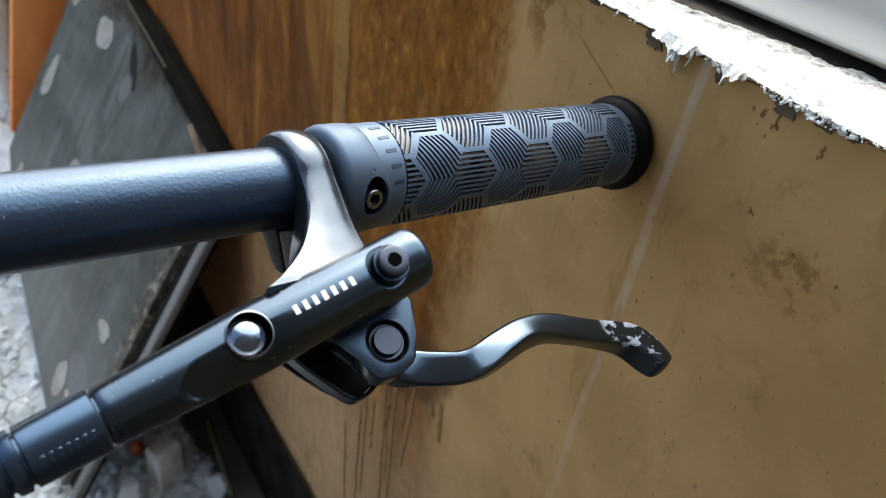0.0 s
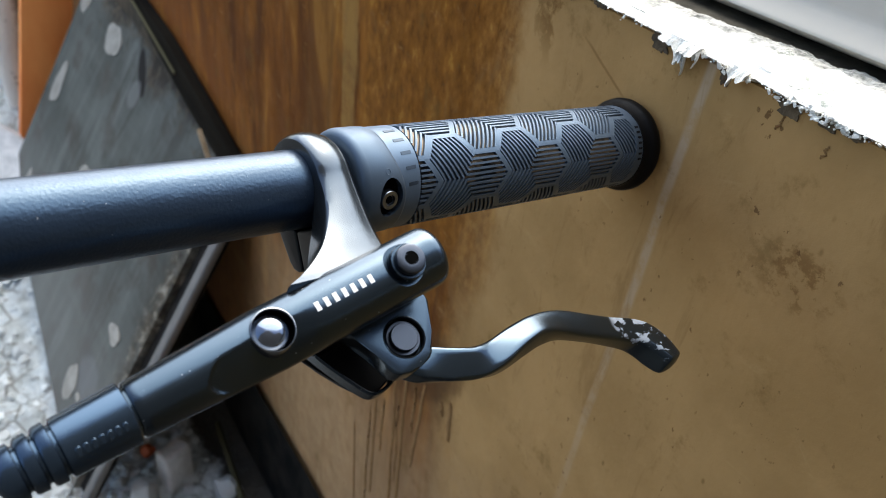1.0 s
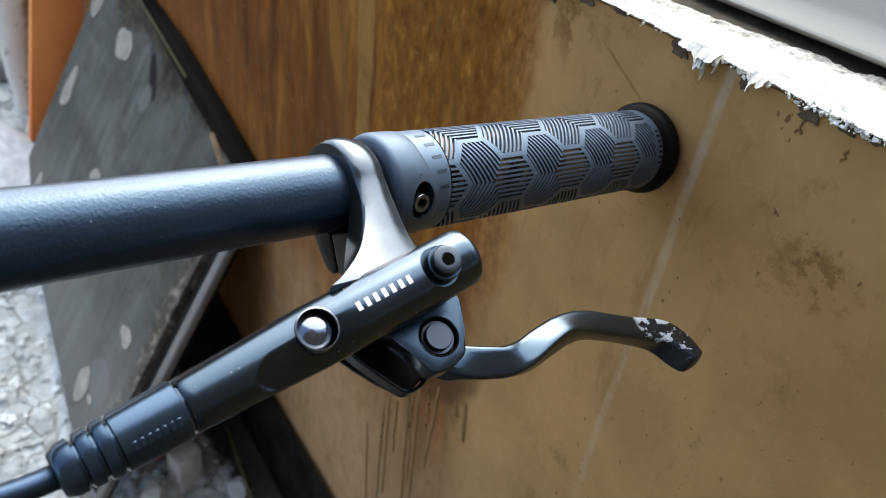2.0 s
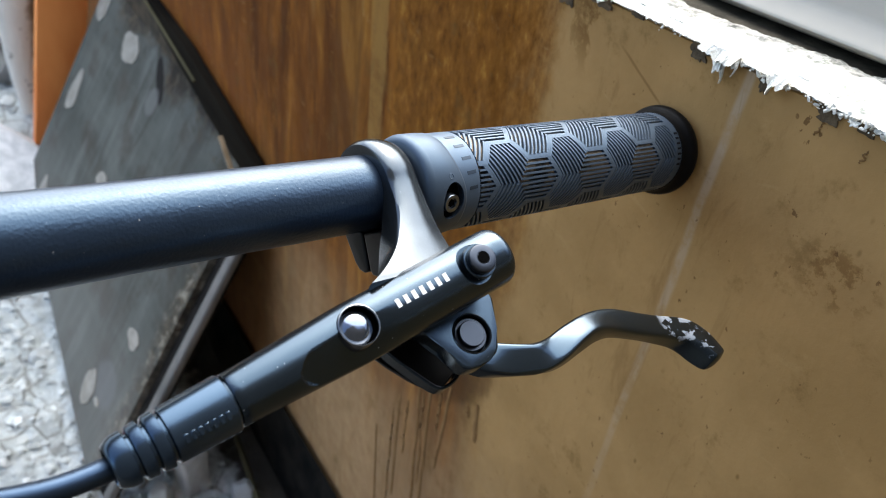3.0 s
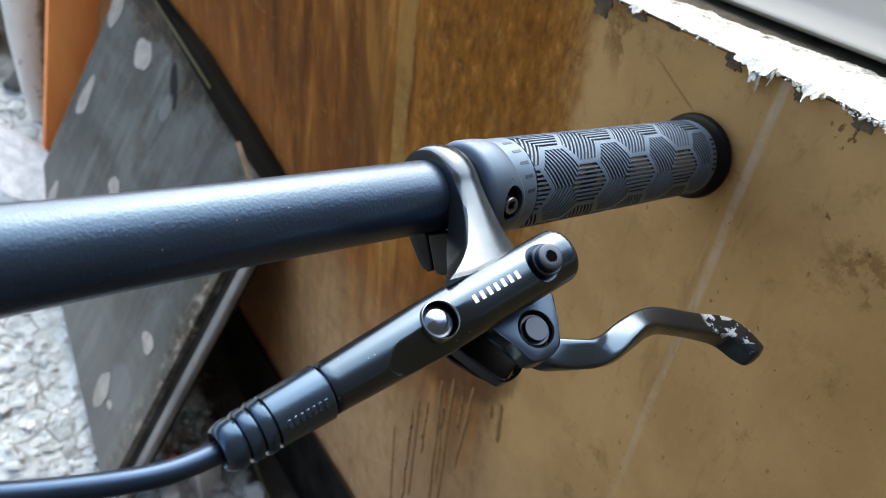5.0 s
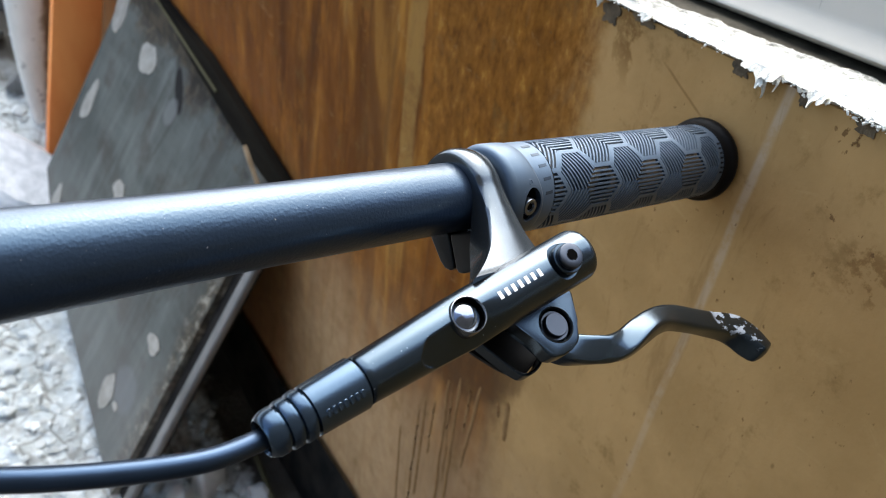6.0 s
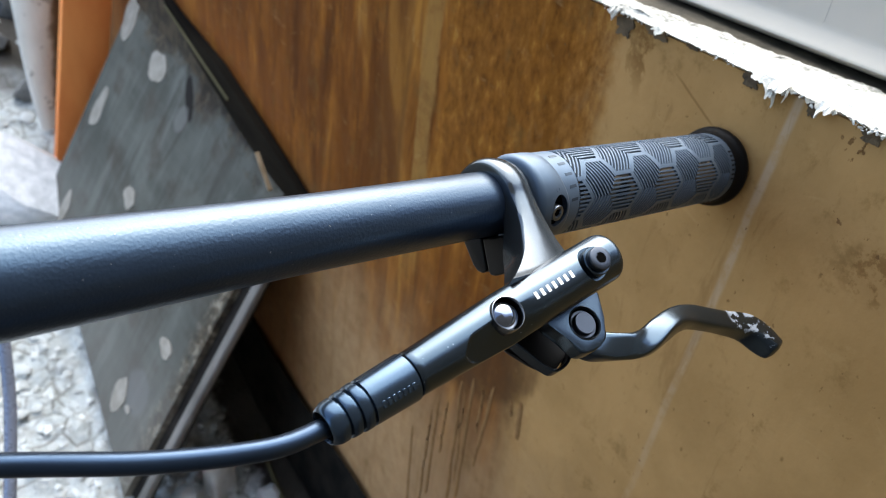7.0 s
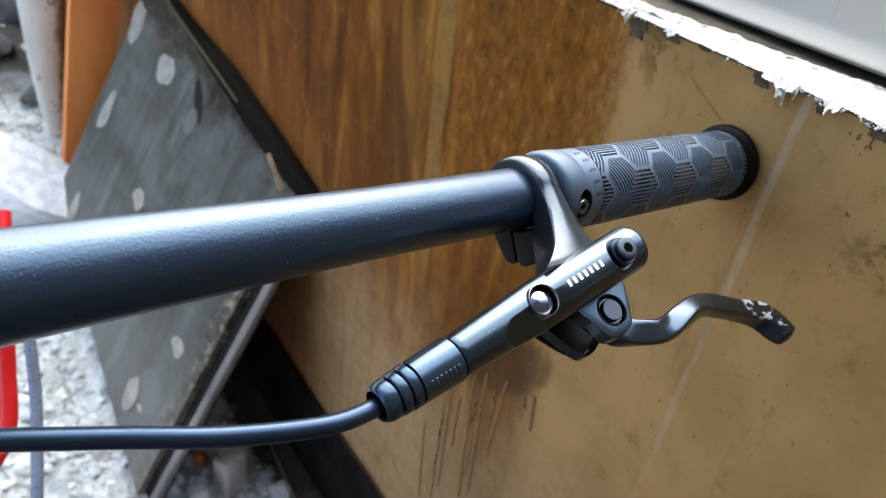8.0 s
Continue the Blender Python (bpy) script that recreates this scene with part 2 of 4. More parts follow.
    n.rough(n.span(mottle, 0.2, 0.8, 0.6, 0.8))
    n.bump(n.math("ADD", n.noise(200, 5, 0.65), n.math("MULTIPLY", n.math("ADD", run2, grime), 0.6)), 0.2, 0.001)
    return m


M_WALL = wall_paint()


def plank_paint():
    m = mat("weathered_grey_board", (0.08, 0.08, 0.075), 0.75, 0.0, 0.12)
    n = Nodes(m)
    at = n.axes()
    y, z = at[1], at[2]
    grain = n.noise(38, 5, 0.6, n.mapped((1, 0.12, 1)))
    streak = n.noise(30, 6, 0.65, n.mapped((0.12, 1, 0.12), (1, 2, 5)), 0.5)
    blot = n.noise(9, 5, 0.6)
    c = n.mix(n.span(blot, 0.3, 0.7), (0.056, 0.059, 0.050), (0.096, 0.101, 0.088))
    c = n.mix(n.span(grain, 0.4, 0.75, 0.0, 0.4), c, (0.132, 0.137, 0.119))
    c = n.mix(n.span(streak, 0.50, 0.68, 0.0, 0.55), c, (0.152, 0.158, 0.142))
    c = n.mix(n.span(streak, 0.46, 0.34, 0.0, 0.6), c, (0.048, 0.043, 0.036))
    c = n.mix(n.span(n.noise(14, 4, 0.6, n.mapped((1, 1, 1), (2, 7, 3))), 0.50, 0.68, 0.0, 0.6), c, (0.052, 0.040, 0.030))
    # damp brown along the upper edge
    rot = n.noise(24, 6, 0.68, n.mapped((1, 0.6, 1), (8, 2, 5)))
    c = n.mix(n.span(n.math("MULTIPLY_ADD", rot, 0.13, z), 0.446, 0.478, 0.0, 0.85), c, n.mix(n.span(n.noise(60, 5, 0.7), 0.42, 0.6), (0.022, 0.016, 0.010), (0.075, 0.054, 0.032)))
    # rotten black patch near the upper edge, a pale smear below it
    wob = n.math("MULTIPLY_ADD", n.noise(32, 5, 0.65), 1.2, -0.6)
    for cy, cz, tilt, ky, kz, colour, much in ((0.938, 0.386, 1.2, 62.0, 50.0, (0.008, 0.006, 0.005), 0.95), (0.933, 0.360, 0.0, 60.0, 62.0, (0.17, 0.168, 0.158), 0.5), (0.740, 0.112, 0.0, 31.0, 40.0, (0.165, 0.17, 0.18), 0.42)):
        dz = n.math("SUBTRACT", z, cz)
        dy = n.math("SUBTRACT", n.math("SUBTRACT", y, cy), n.math("MULTIPLY", dz, tilt))
        d = n.math("ADD", n.math("POWER", n.math("MULTIPLY", dy, ky), 2.0), n.math("POWER", n.math("MULTIPLY", dz, kz), 2.0))
        c = n.mix(n.span(n.math("ADD", d, wob), 1.25, 0.55, 0.0, much), c, colour)
    # crumbled brown and pale edge beside the rebate
    rim = n.math("MULTIPLY", n.span(n.math("ADD", y, n.math("MULTIPLY_ADD", n.noise(26, 5, 0.7), 0.05, -0.025)), 0.705, 0.675), n.span(z, 0.42, 0.30))
    c = n.mix(n.math("MULTIPLY", rim, n.span(n.noise(50, 5, 0.7, n.mapped((1, 1, 1), (4, 4, 1))), 0.35, 0.55, 0.3, 0.9)), c, n.ramp(n.noise(70, 5, 0.7), [(0.36, (0.022, 0.017, 0.012)), (0.52, (0.085, 0.068, 0.045)), (0.64, (0.30, 0.27, 0.21))]))
    c = n.mix(n.math("MULTIPLY", n.span(n.math("ADD", z, n.math("MULTIPLY", blot, 0.1)), 0.30, 0.12), 0.4), c, (0.24, 0.228, 0.20))
    n.color(c)
    n.bump(n.math("ADD", grain, streak), 0.25, 0.002)
    return m


M_PLANK = plank_paint()


def plain(name, a, b, scale=20, rough=0.7, bump=0.2, dist=0.002, stretch=(1, 1, 1), spec=0.3, rnd=0.0):
    m = mat(name, a, rough, 0.0, spec)
    n = Nodes(m)
    f = n.noise(scale, 6, 0.62, n.mapped(stretch))
    c = n.mix(n.span(f, 0.3, 0.7), a, b)
    if rnd:
        c = n.mix(n.math("MULTIPLY", n.random(), rnd), c, tuple(v * 0.45 for v in a))
    n.color(c)
    n.bump(n.noise(scale * 4, 5, 0.65), bump, dist)
    return m


M_SPOT = plain("pale_paint_spot", (0.23, 0.212, 0.178), (0.33, 0.306, 0.262), 60)
M_EDGE = plain("cut_board_edge", (0.10, 0.096, 0.088), (0.19, 0.18, 0.165), 25, stretch=(1, 1, 0.3))
M_DARKEDGE = plain("shaded_board_rebate", (0.007, 0.0065, 0.006), (0.024, 0.021, 0.018), 30, 0.8, spec=0.08)
M_BLACK = plain("black_foot_sheet", (0.013, 0.013, 0.013), (0.042, 0.037, 0.030), 20, 0.9, spec=0.04)
M_DARKWOOD = plain("dark_wood_with_shade", (0.004, 0.0035, 0.003), (0.016, 0.013, 0.009), 30, 0.9, stretch=(1, 0.15, 1), spec=0.03)
M_LATH = plain("olive_lath_wood", (0.045, 0.04, 0.02), (0.10, 0.09, 0.05), 30, 0.8, stretch=(1, 0.15, 1), spec=0.1)
M_PALEWOOD = plain("split_pale_wood", (0.22, 0.15, 0.08), (0.34, 0.25, 0.15), 60)
M_ORANGE = plain("orange_painted_board", (0.74, 0.20, 0.045), (0.86, 0.31, 0.085), 14, 0.6, stretch=(1, 1, 0.3))
def post_paint():
    m = mat("dirty_white_post", (0.6, 0.58, 0.5), 0.7, 0.0, 0.3)
    n = Nodes(m)
    f = n.noise(14, 6, 0.62, n.mapped((1, 1, 0.4)))
    c = n.mix(n.span(f, 0.3, 0.7), (0.60, 0.58, 0.52), (0.78, 0.76, 0.70))
    at = n.axes()
    # the post's shaded right side, painted in as brown
    shade_side = n.math("SUBTRACT", at[0], n.math("MULTIPLY", at[2], 0.105))
    c = n.mix(n.span(n.math("ADD", shade_side, n.math("MULTIPLY_ADD", n.noise(25, 5, 0.65), 0.03, -0.015)), 0.128, 0.140, 0.0, 0.9), c, (0.16, 0.12, 0.07))
    c = n.mix(n.span(n.noise(45, 5, 0.7, n.mapped((1, 1, 1), (3, 1, 2))), 0.60, 0.66, 0.0, 0.7), c, (0.15, 0.13, 0.10))
    n.color(c)
    n.bump(n.noise(60, 5, 0.65), 0.3, 0.002)
    return m


M_POST = post_paint()
M_OLIVE = plain("old_olive_timber", (0.13, 0.10, 0.05), (0.2, 0.155, 0.085), 20, stretch=(1, 1, 0.2))


def plaster_mat():
    m = mat("torn_white_plaster", (0.85, 0.85, 0.84), 0.8, 0.0, 0.25)
    n = Nodes(m)
    c = n.mix(n.span(n.noise(60, 6, 0.65), 0.3, 0.7), (0.80, 0.78, 0.70), (0.93, 0.915, 0.84))
    worn = n.math("MULTIPLY", n.span(n.noise(38, 5, 0.6, n.mapped((1, 1, 1), (4, 1, 2))), 0.54, 0.62), n.span(n.noise(420, 5, 0.7), 0.42, 0.6))
    c = n.mix(worn, c, (0.30, 0.32, 0.27))
    at = n.axes()
    back = n.span(n.math("ADD", n.math("MULTIPLY_ADD", at[1], 0.20, at[0]), n.math("MULTIPLY_ADD", n.noise(55, 5, 0.65, n.mapped((1, 1, 1), (1, 6, 2))), 0.03, -0.015)), 0.308, 0.322)
    c = n.mix(n.math("MULTIPLY", back, n.span(n.noise(170, 5, 0.7), 0.30, 0.62, 0.95, 0.45)), c, (0.130, 0.133, 0.122))
    n.color(c)
    n.bump(n.noise(300, 6, 0.7), 0.8, 0.002)
    return m


M_PLASTER = plaster_mat()
M_GREYPLASTER = plain("dark_grey_plaster", (0.05, 0.036, 0.021), (0.15, 0.105, 0.058), 90, 0.8, 0.6)
M_FRAME = plain("white_window_paint", (0.37, 0.350, 0.310), (0.42, 0.398, 0.352), 8, 0.6, 0.05, spec=0.1)
M_GAP = plain("grimy_gap", (0.024, 0.020, 0.013), (0.080, 0.069, 0.047), 60)
M_JOINT = plain("grey_joint_filler", (0.22, 0.22, 0.21), (0.28, 0.28, 0.27), 60)
M_STONE = plain("pale_rubble_stone", (0.58, 0.61, 0.59), (0.73, 0.755, 0.74), 28, 0.8, 0.6, 0.003, rnd=0.35)
# shaded copy of the rubble stone, the shade put into its colour
M_DARKSTONE = plain("grey_shaded_stone", (0.09, 0.09, 0.085), (0.24, 0.24, 0.23), 18, 0.85, 0.5, 0.003, rnd=0.5)
M_PIECE = plain("grey_broken_brick", (0.50, 0.51, 0.49), (0.66, 0.67, 0.65), 40, 0.85, 0.6, 0.003)
M_CHIP = plain("orange_brick", (0.42, 0.075, 0.03), (0.56, 0.14, 0.05), 60, 0.8)
M_SLAB = plain("white_cement_lump", (0.50, 0.52, 0.53), (0.72, 0.73, 0.735), 7, 0.75, 0.4, 0.003)


def ground_mat():
    m = mat("pale_grit_on_dark_ground", (0.5, 0.5, 0.48), 0.85, 0.0, 0.25)
    n = Nodes(m)
    at = n.axes()
    f = n.noise(45, 6, 0.62)
    grit = n.mix(n.span(f, 0.3, 0.7), (0.45, 0.485, 0.475), (0.68, 0.72, 0.71))
    grit = n.mix(n.span(n.noise(16, 5, 0.65, n.mapped((1, 1, 1), (2, 5, 1))), 0.5, 0.66, 0.0, 0.7), grit, (0.33, 0.305, 0.26))
    crack = n.span(n.cells(26, n.mapped((1, 1, 0.3), (0.1, 0.2, 0.3)), "DISTANCE_TO_EDGE"), 0.07, 0.0)
    grit = n.mix(n.math("MULTIPLY", crack, n.span(n.noise(12, 4), 0.42, 0.58, 0.0, 0.75)), grit, (0.17, 0.16, 0.135))
    # unseen ground is coloured dark to cut bounce and reflections on the bar
    dark_ground = n.mix(n.span(n.noise(6, 6, 0.6), 0.3, 0.7), (0.045, 0.040, 0.032), (0.095, 0.085, 0.070))
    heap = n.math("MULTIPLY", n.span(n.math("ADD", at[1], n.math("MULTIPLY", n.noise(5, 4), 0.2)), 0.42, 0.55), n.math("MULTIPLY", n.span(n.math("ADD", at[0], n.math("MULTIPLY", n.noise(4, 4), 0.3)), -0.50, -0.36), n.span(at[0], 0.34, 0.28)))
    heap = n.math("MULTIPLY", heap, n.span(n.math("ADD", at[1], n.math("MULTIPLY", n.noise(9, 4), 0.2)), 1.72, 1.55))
    # shade beneath the leaning board, painted in as dark ground
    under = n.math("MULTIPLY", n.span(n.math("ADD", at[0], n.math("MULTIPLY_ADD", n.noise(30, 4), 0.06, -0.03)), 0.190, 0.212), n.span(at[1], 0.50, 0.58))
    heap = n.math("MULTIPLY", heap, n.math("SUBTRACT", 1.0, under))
    n.color(n.mix(heap, dark_ground, grit))
    n.bump(n.noise(180, 5, 0.65), 0.9, 0.006)
    return m


M_GROUND = ground_mat()
# dark colour of the unseen walls that block light
M_BLOCKER = plain("dark_light_blocker", (0.045, 0.042, 0.04), (0.07, 0.066, 0.06), 6, 0.85)
M_DRIP = plain("dark_brown_run", (0.165, 0.084, 0.030), (0.235, 0.128, 0.050), 90, 0.7, 0.05, spec=0.08)


def gravel_mat():
    m = mat("pale_gravel", (0.45, 0.44, 0.41), 0.85, 0.0, 0.25)
    n = Nodes(m)
    r = n.island()
    n.color(n.mix(n.span(n.noise(60, 4), 0.3, 0.7, 0.0, 0.5), n.ramp(r, [(0.0, (0.31, 0.325, 0.31)), (0.3, (0.46, 0.48, 0.46)), (1.0, (0.67, 0.70, 0.685))]), (0.50, 0.52, 0.50)))
    n.bump(n.noise(150, 4), 0.4, 0.002)
    return m


M_GRAVEL = gravel_mat()


# ---- building blocks ----
def link_mesh(name, bm, material, smooth=True, loc=None):
    me = bpy.data.meshes.new(name)
    bmesh.ops.recalc_face_normals(bm, faces=bm.faces)
    bm.to_mesh(me)
    bm.free()
    for mm in (material if isinstance(material, (list, tuple)) else (material,)):
        me.materials.append(mm)
    if smooth:
        for p in me.polygons:
            p.use_smooth = True
        me.set_sharp_from_angle(angle=radians(smooth if smooth is not True else 40))
    return new(name, me)


def part(name, bm, material, parent, label="", smooth=True):
    """One mesh, in world places, as a part of its thing or of another part."""
    ob = link_mesh(name, bm, material, smooth)
    ob.parent = parent
    if parent.type == "EMPTY":
        ob.matrix_parent_inverse = Matrix.Translation(-parent.location)
    if label:
        tagged(ob, label)
    return ob


def thing(name, bm, material, label, category, group="", kind="", smooth=True):
    return tagged(link_mesh(name, bm, material, smooth), label, category, group, kind)


def axes_frame(origin, x, z_hint):
    x = Vector(x).normalized()
    z = Vector(z_hint) - Vector(z_hint).dot(x) * x
    z.normalize()
    y = z.cross(x)
    m = Matrix((x, y, z)).transposed().to_4x4()
    m.translation = Vector(origin)
    return m


def lathe(profile, m, seg=56, bm=None, cap=True, loop=False):
    """Turns (along, radius) pairs round the x axis of the frame m."""
    bm = bm or bmesh.new()
    rings = []
    for s, r in profile:
        rings.append([bm.verts.new(m @ Vector((s, r * math.cos(a), r * math.sin(a)))) for a in (2 * math.pi * i / seg for i in range(seg))])
    for a, b in zip(rings, rings[1:] + (rings[:1] if loop else [])):
        for i in range(seg):
            j = (i + 1) % seg
            bm.faces.new((a[i], a[j], b[j], b[i]))
    if cap:
        bm.faces.new(rings[0])
        bm.faces.new(rings[-1])
    return bm


def cut(ob, *cutters):
    """Takes the closed shapes out of a part."""
    tools = []
    for bm in cutters:
        bmesh.ops.recalc_face_normals(bm, faces=bm.faces)
        me = bpy.data.meshes.new("cutter")
        bm.to_mesh(me)
        bm.free()
        tools.append(new("cutter", me))
        mod = ob.modifiers.new("cut", "BOOLEAN")
        mod.object, mod.operation, mod.solver = tools[-1], "DIFFERENCE", "EXACT"
    done = bpy.data.meshes.new_from_object(ob.evaluated_get(bpy.context.evaluated_depsgraph_get()))
    ob.modifiers.clear()
    old, ob.data = ob.data, done
    for me in (old, *(t.data for t in tools)):
        bpy.data.meshes.remove(me)
    for poly in done.polygons:
        poly.use_smooth = True
    done.set_sharp_from_angle(angle=radians(40))
    return ob


def spline(points, n):
    """A smooth line through the points: Catmull-Rom, n steps a span."""
    p = [Vector(q) for q in points]
    p = [p[0] * 2 - p[1], *p, p[-1] * 2 - p[-2]]
    out = []
    for i in range(1, len(p) - 2):
        for k in range(n):
            t = k / n
            out.append(0.5 * ((2 * p[i]) + (p[i + 1] - p[i - 1]) * t + (2 * p[i - 1] - 5 * p[i] + 4 * p[i + 1] - p[i + 2]) * t * t + (3 * p[i] - p[i - 1] - 3 * p[i + 1] + p[i + 2]) * t ** 3))
    out.append(p[-2])
    return out


def sweep(points, radius, seg=20, bm=None):
    """A round tube along a line; radius: one number or one a point."""
    bm = bm or bmesh.new()
    n = len(points)
    up = Vector((0, 0, 1))
    rings = []
    for i, q in enumerate(points):
        d = (points[min(i + 1, n - 1)] - points[max(i - 1, 0)]).normalized()
        a = d.cross(up).normalized()
        b = a.cross(d)
        r = radius[i] if isinstance(radius, (list, tuple)) else radius
        rings.append([bm.verts.new(q + r * (math.cos(w) * a + math.sin(w) * b)) for w in (2 * math.pi * k / seg for k in range(seg))])
    for a, b in zip(rings, rings[1:]):
        for i in range(seg):
            j = (i + 1) % seg
            bm.faces.new((a[i], a[j], b[j], b[i]))
    bm.faces.new(rings[0])
    bm.faces.new(rings[-1])
    return bm


def prism(outline, z0, z1, m, bevel=0.0, segs=2, bm=None):
    """An outline in the xy plane of the frame m, between two heights, with its edges rounded."""
    own = bmesh.new()
    lo = [own.verts.new((x, y, z0)) for x, y in outline]
    hi = [own.verts.new((x, y, z1)) for x, y in outline]
    n = len(outline)
    own.faces.new(lo[::-1])
    own.faces.new(hi)
    for i in range(n):
        j = (i + 1) % n
        own.faces.new((lo[i], lo[j], hi[j], hi[i]))
    if bevel:
        bmesh.ops.bevel(own, geom=list(own.edges), offset=bevel, segments=segs, affect="EDGES", profile=0.6)
    bmesh.ops.transform(own, matrix=m, verts=own.verts)
    if bm is None:
        return own
    me = bpy.data.meshes.new("tmp")
    own.to_mesh(me)
    own.free()
    bm.from_mesh(me)
    bpy.data.meshes.remove(me)
    return bm


def block(lo, hi, m=None, bevel=0.0, segs=2, bm=None):
    return prism([(lo[0], lo[1]), (hi[0], lo[1]), (hi[0], hi[1]), (lo[0], hi[1])], lo[2], hi[2], m or Matrix(), bevel, segs, bm)


def roughen(bm, amount, scale, seed=0.0):
    for v in bm.verts:
        v.co += noise.noise_vector(v.co * scale + Vector((seed, seed * 1.7, -seed))) * amount
    return bm


# ---- large structure ----
WALL_X = 0.2605


def ledge_z(y):
    """The top of the wall runs a little downhill."""
    return 0.7352 - 0.037 * (y - 0.18)



def ground_height(x, y):
    rise = 0.20 * max(0.0, min(y, 2.6) - 0.72)
    p = Vector((x, y, 0))
    crust = abs(noise.noise(p * 19)) * 0.016 + abs(noise.noise(p * 47 + Vector((3, 1, 0)))) * 0.006 + noise.noise(p * 120) * 0.0016
    return rise + 0.012 * noise.noise(p * 7) + crust - 0.014


def build_ground():
    bm = bmesh.new()
    xs = [-60, -20, -6, -2, -1, -0.6, -0.45] + [-0.36 + 0.006 * i for i in range(97)] + [0.24, 0.3, 0.6, 2, 8, 60]
    ys = [-60, -20, -6, -2, -0.5, 0.1, 0.3] + [0.42 + 0.007 * i for i in range(150)] + [1.5 + 0.03 * i for i in range(36)] + [2.6, 3.2, 5, 12, 60]
    grid = [[bm.verts.new((x, y, ground_height(x, y))) for y in ys] for x in xs]
    for i in range(len(xs) - 1):
        for j in range(len(ys) - 1):
            bm.faces.new((grid[i][j], grid[i + 1][j], grid[i + 1][j + 1], grid[i][j + 1]))
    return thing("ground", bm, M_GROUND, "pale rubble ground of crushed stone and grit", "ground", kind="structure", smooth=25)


ground = build_ground()


def build_wall():
    bm = block((WALL_X, -3.0, -0.6), (WALL_X + 0.16, 4.5, 0.73))
    for v in bm.verts:
        if v.co.z > 0.7:
            v.co.z = ledge_z(v.co.y) - 0.003
    return thing("wall_east", bm, M_WALL, "ochre painted wall with brown stains, runs and scuffs", "wall", kind="structure", smooth=False)


wall = build_wall()
# three unseen walls, added to block sky and darken reflections on the bicycle
upper_wall = thing("unseen_wall_upper", block((WALL_X + 0.35, -3.0, -0.6), (WALL_X + 0.45, 4.5, 0.96)), M_BLOCKER, "low dark unseen wall added behind the window rail to block light", "wall", kind="structure", smooth=False)
block_low = thing("unseen_wall_south_low", block((0.66, -0.95, -0.6), (1.8, -0.8, 2.4)), M_BLOCKER, "lower unseen wall added on the south side to block light", "wall", kind="structure", smooth=False)
block_wall = thing("unseen_wall_south", block((-2.2, -0.95, -0.6), (0.658, -0.8, 4.2)), M_BLOCKER, "tall unseen wall added on the south side to darken reflections", "wall", kind="structure", smooth=False)


def build_ledge():
    """The broken plaster on top of the wall, its front edge torn and hanging over the paint."""
    bm = bmesh.new()
    rows = []
    y = -0.6
    while y < 1.2:
        near = 0.05 < y < 0.42
        zb = ledge_z(y)
        torn = 0.25 + 0.75 * min(1.0, max(0.0, 4 * noise.noise(Vector((y * 26, 4.7, 0)))))
        fine = noise.noise(Vector((y * 420, 3.1, 0))) * 0.0007 + noise.noise(Vector((y * 900, 9.2, 0))) * 0.0006 + noise.noise(Vector((y * 2100, 5.2, 0))) * 0.0005
        droop = 0.0013 + 0.0007 * noise.noise(Vector((y * 60, 1.2, 0))) + fine * torn
        fx = WALL_X - 0.002 - 0.0009 * noise.noise(Vector((y * 110, 7, 1)))
        row = [Vector((fx + 0.0008, y, zb - droop)), Vector((fx - 0.0005 + 0.0008 * noise.noise(Vector((y * 500, 2, 2))) * torn, y, zb - droop * 0.5)), Vector((fx + 0.0006, y, zb + 0.0004)), Vector((fx + 0.003, y, zb + 0.0018))]
        wide = 0.019 + 0.024 * min(1.0, max(0.0, (0.28 - y) / 0.13)) + 0.0045 * noise.noise(Vector((y * 34, 8, 0))) + 0.0022 * noise.noise(Vector((y * 130, 2, 0))) + 0.0010 * noise.noise(Vector((y * 420, 6, 0)))
        for i in range(1, 25):
            x = WALL_X + wide * i / 24
            sag = 0.0032 * max(0.0, (i - 15) / 9) ** 1.5
            row.append(Vector((x, y, zb + 0.002 - sag + 0.0014 * noise.noise(Vector((x * 70, y * 60, 4))) + 0.0009 * noise.noise(Vector((x * 210, y * 190, 1))) + 0.0005 * noise.noise(Vector((x * 700, y * 700, 1))))))
        row.append(Vector((WALL_X + wide + 0.0004, y, zb - 0.004)))
        row.append(Vector((WALL_X + 0.004, y, zb - 0.004)))
        rows.append([bm.verts.new(v) for v in row])
        y += 0.0004 if near else 0.02
    for p, q in zip(rows, rows[1:]):
        for i in range(len(p)):
            j = (i + 1) % len(p)
            bm.faces.new((p[i], p[j], q[j], q[i]))
    bm.faces.new(rows[0])
    bm.faces.new(rows[-1])
    return thing("ledge_plaster", bm, M_PLASTER, "torn white plaster ledge with a ragged flaking edge", "ledge", kind="structure", smooth=25)


ledge = build_ledge()


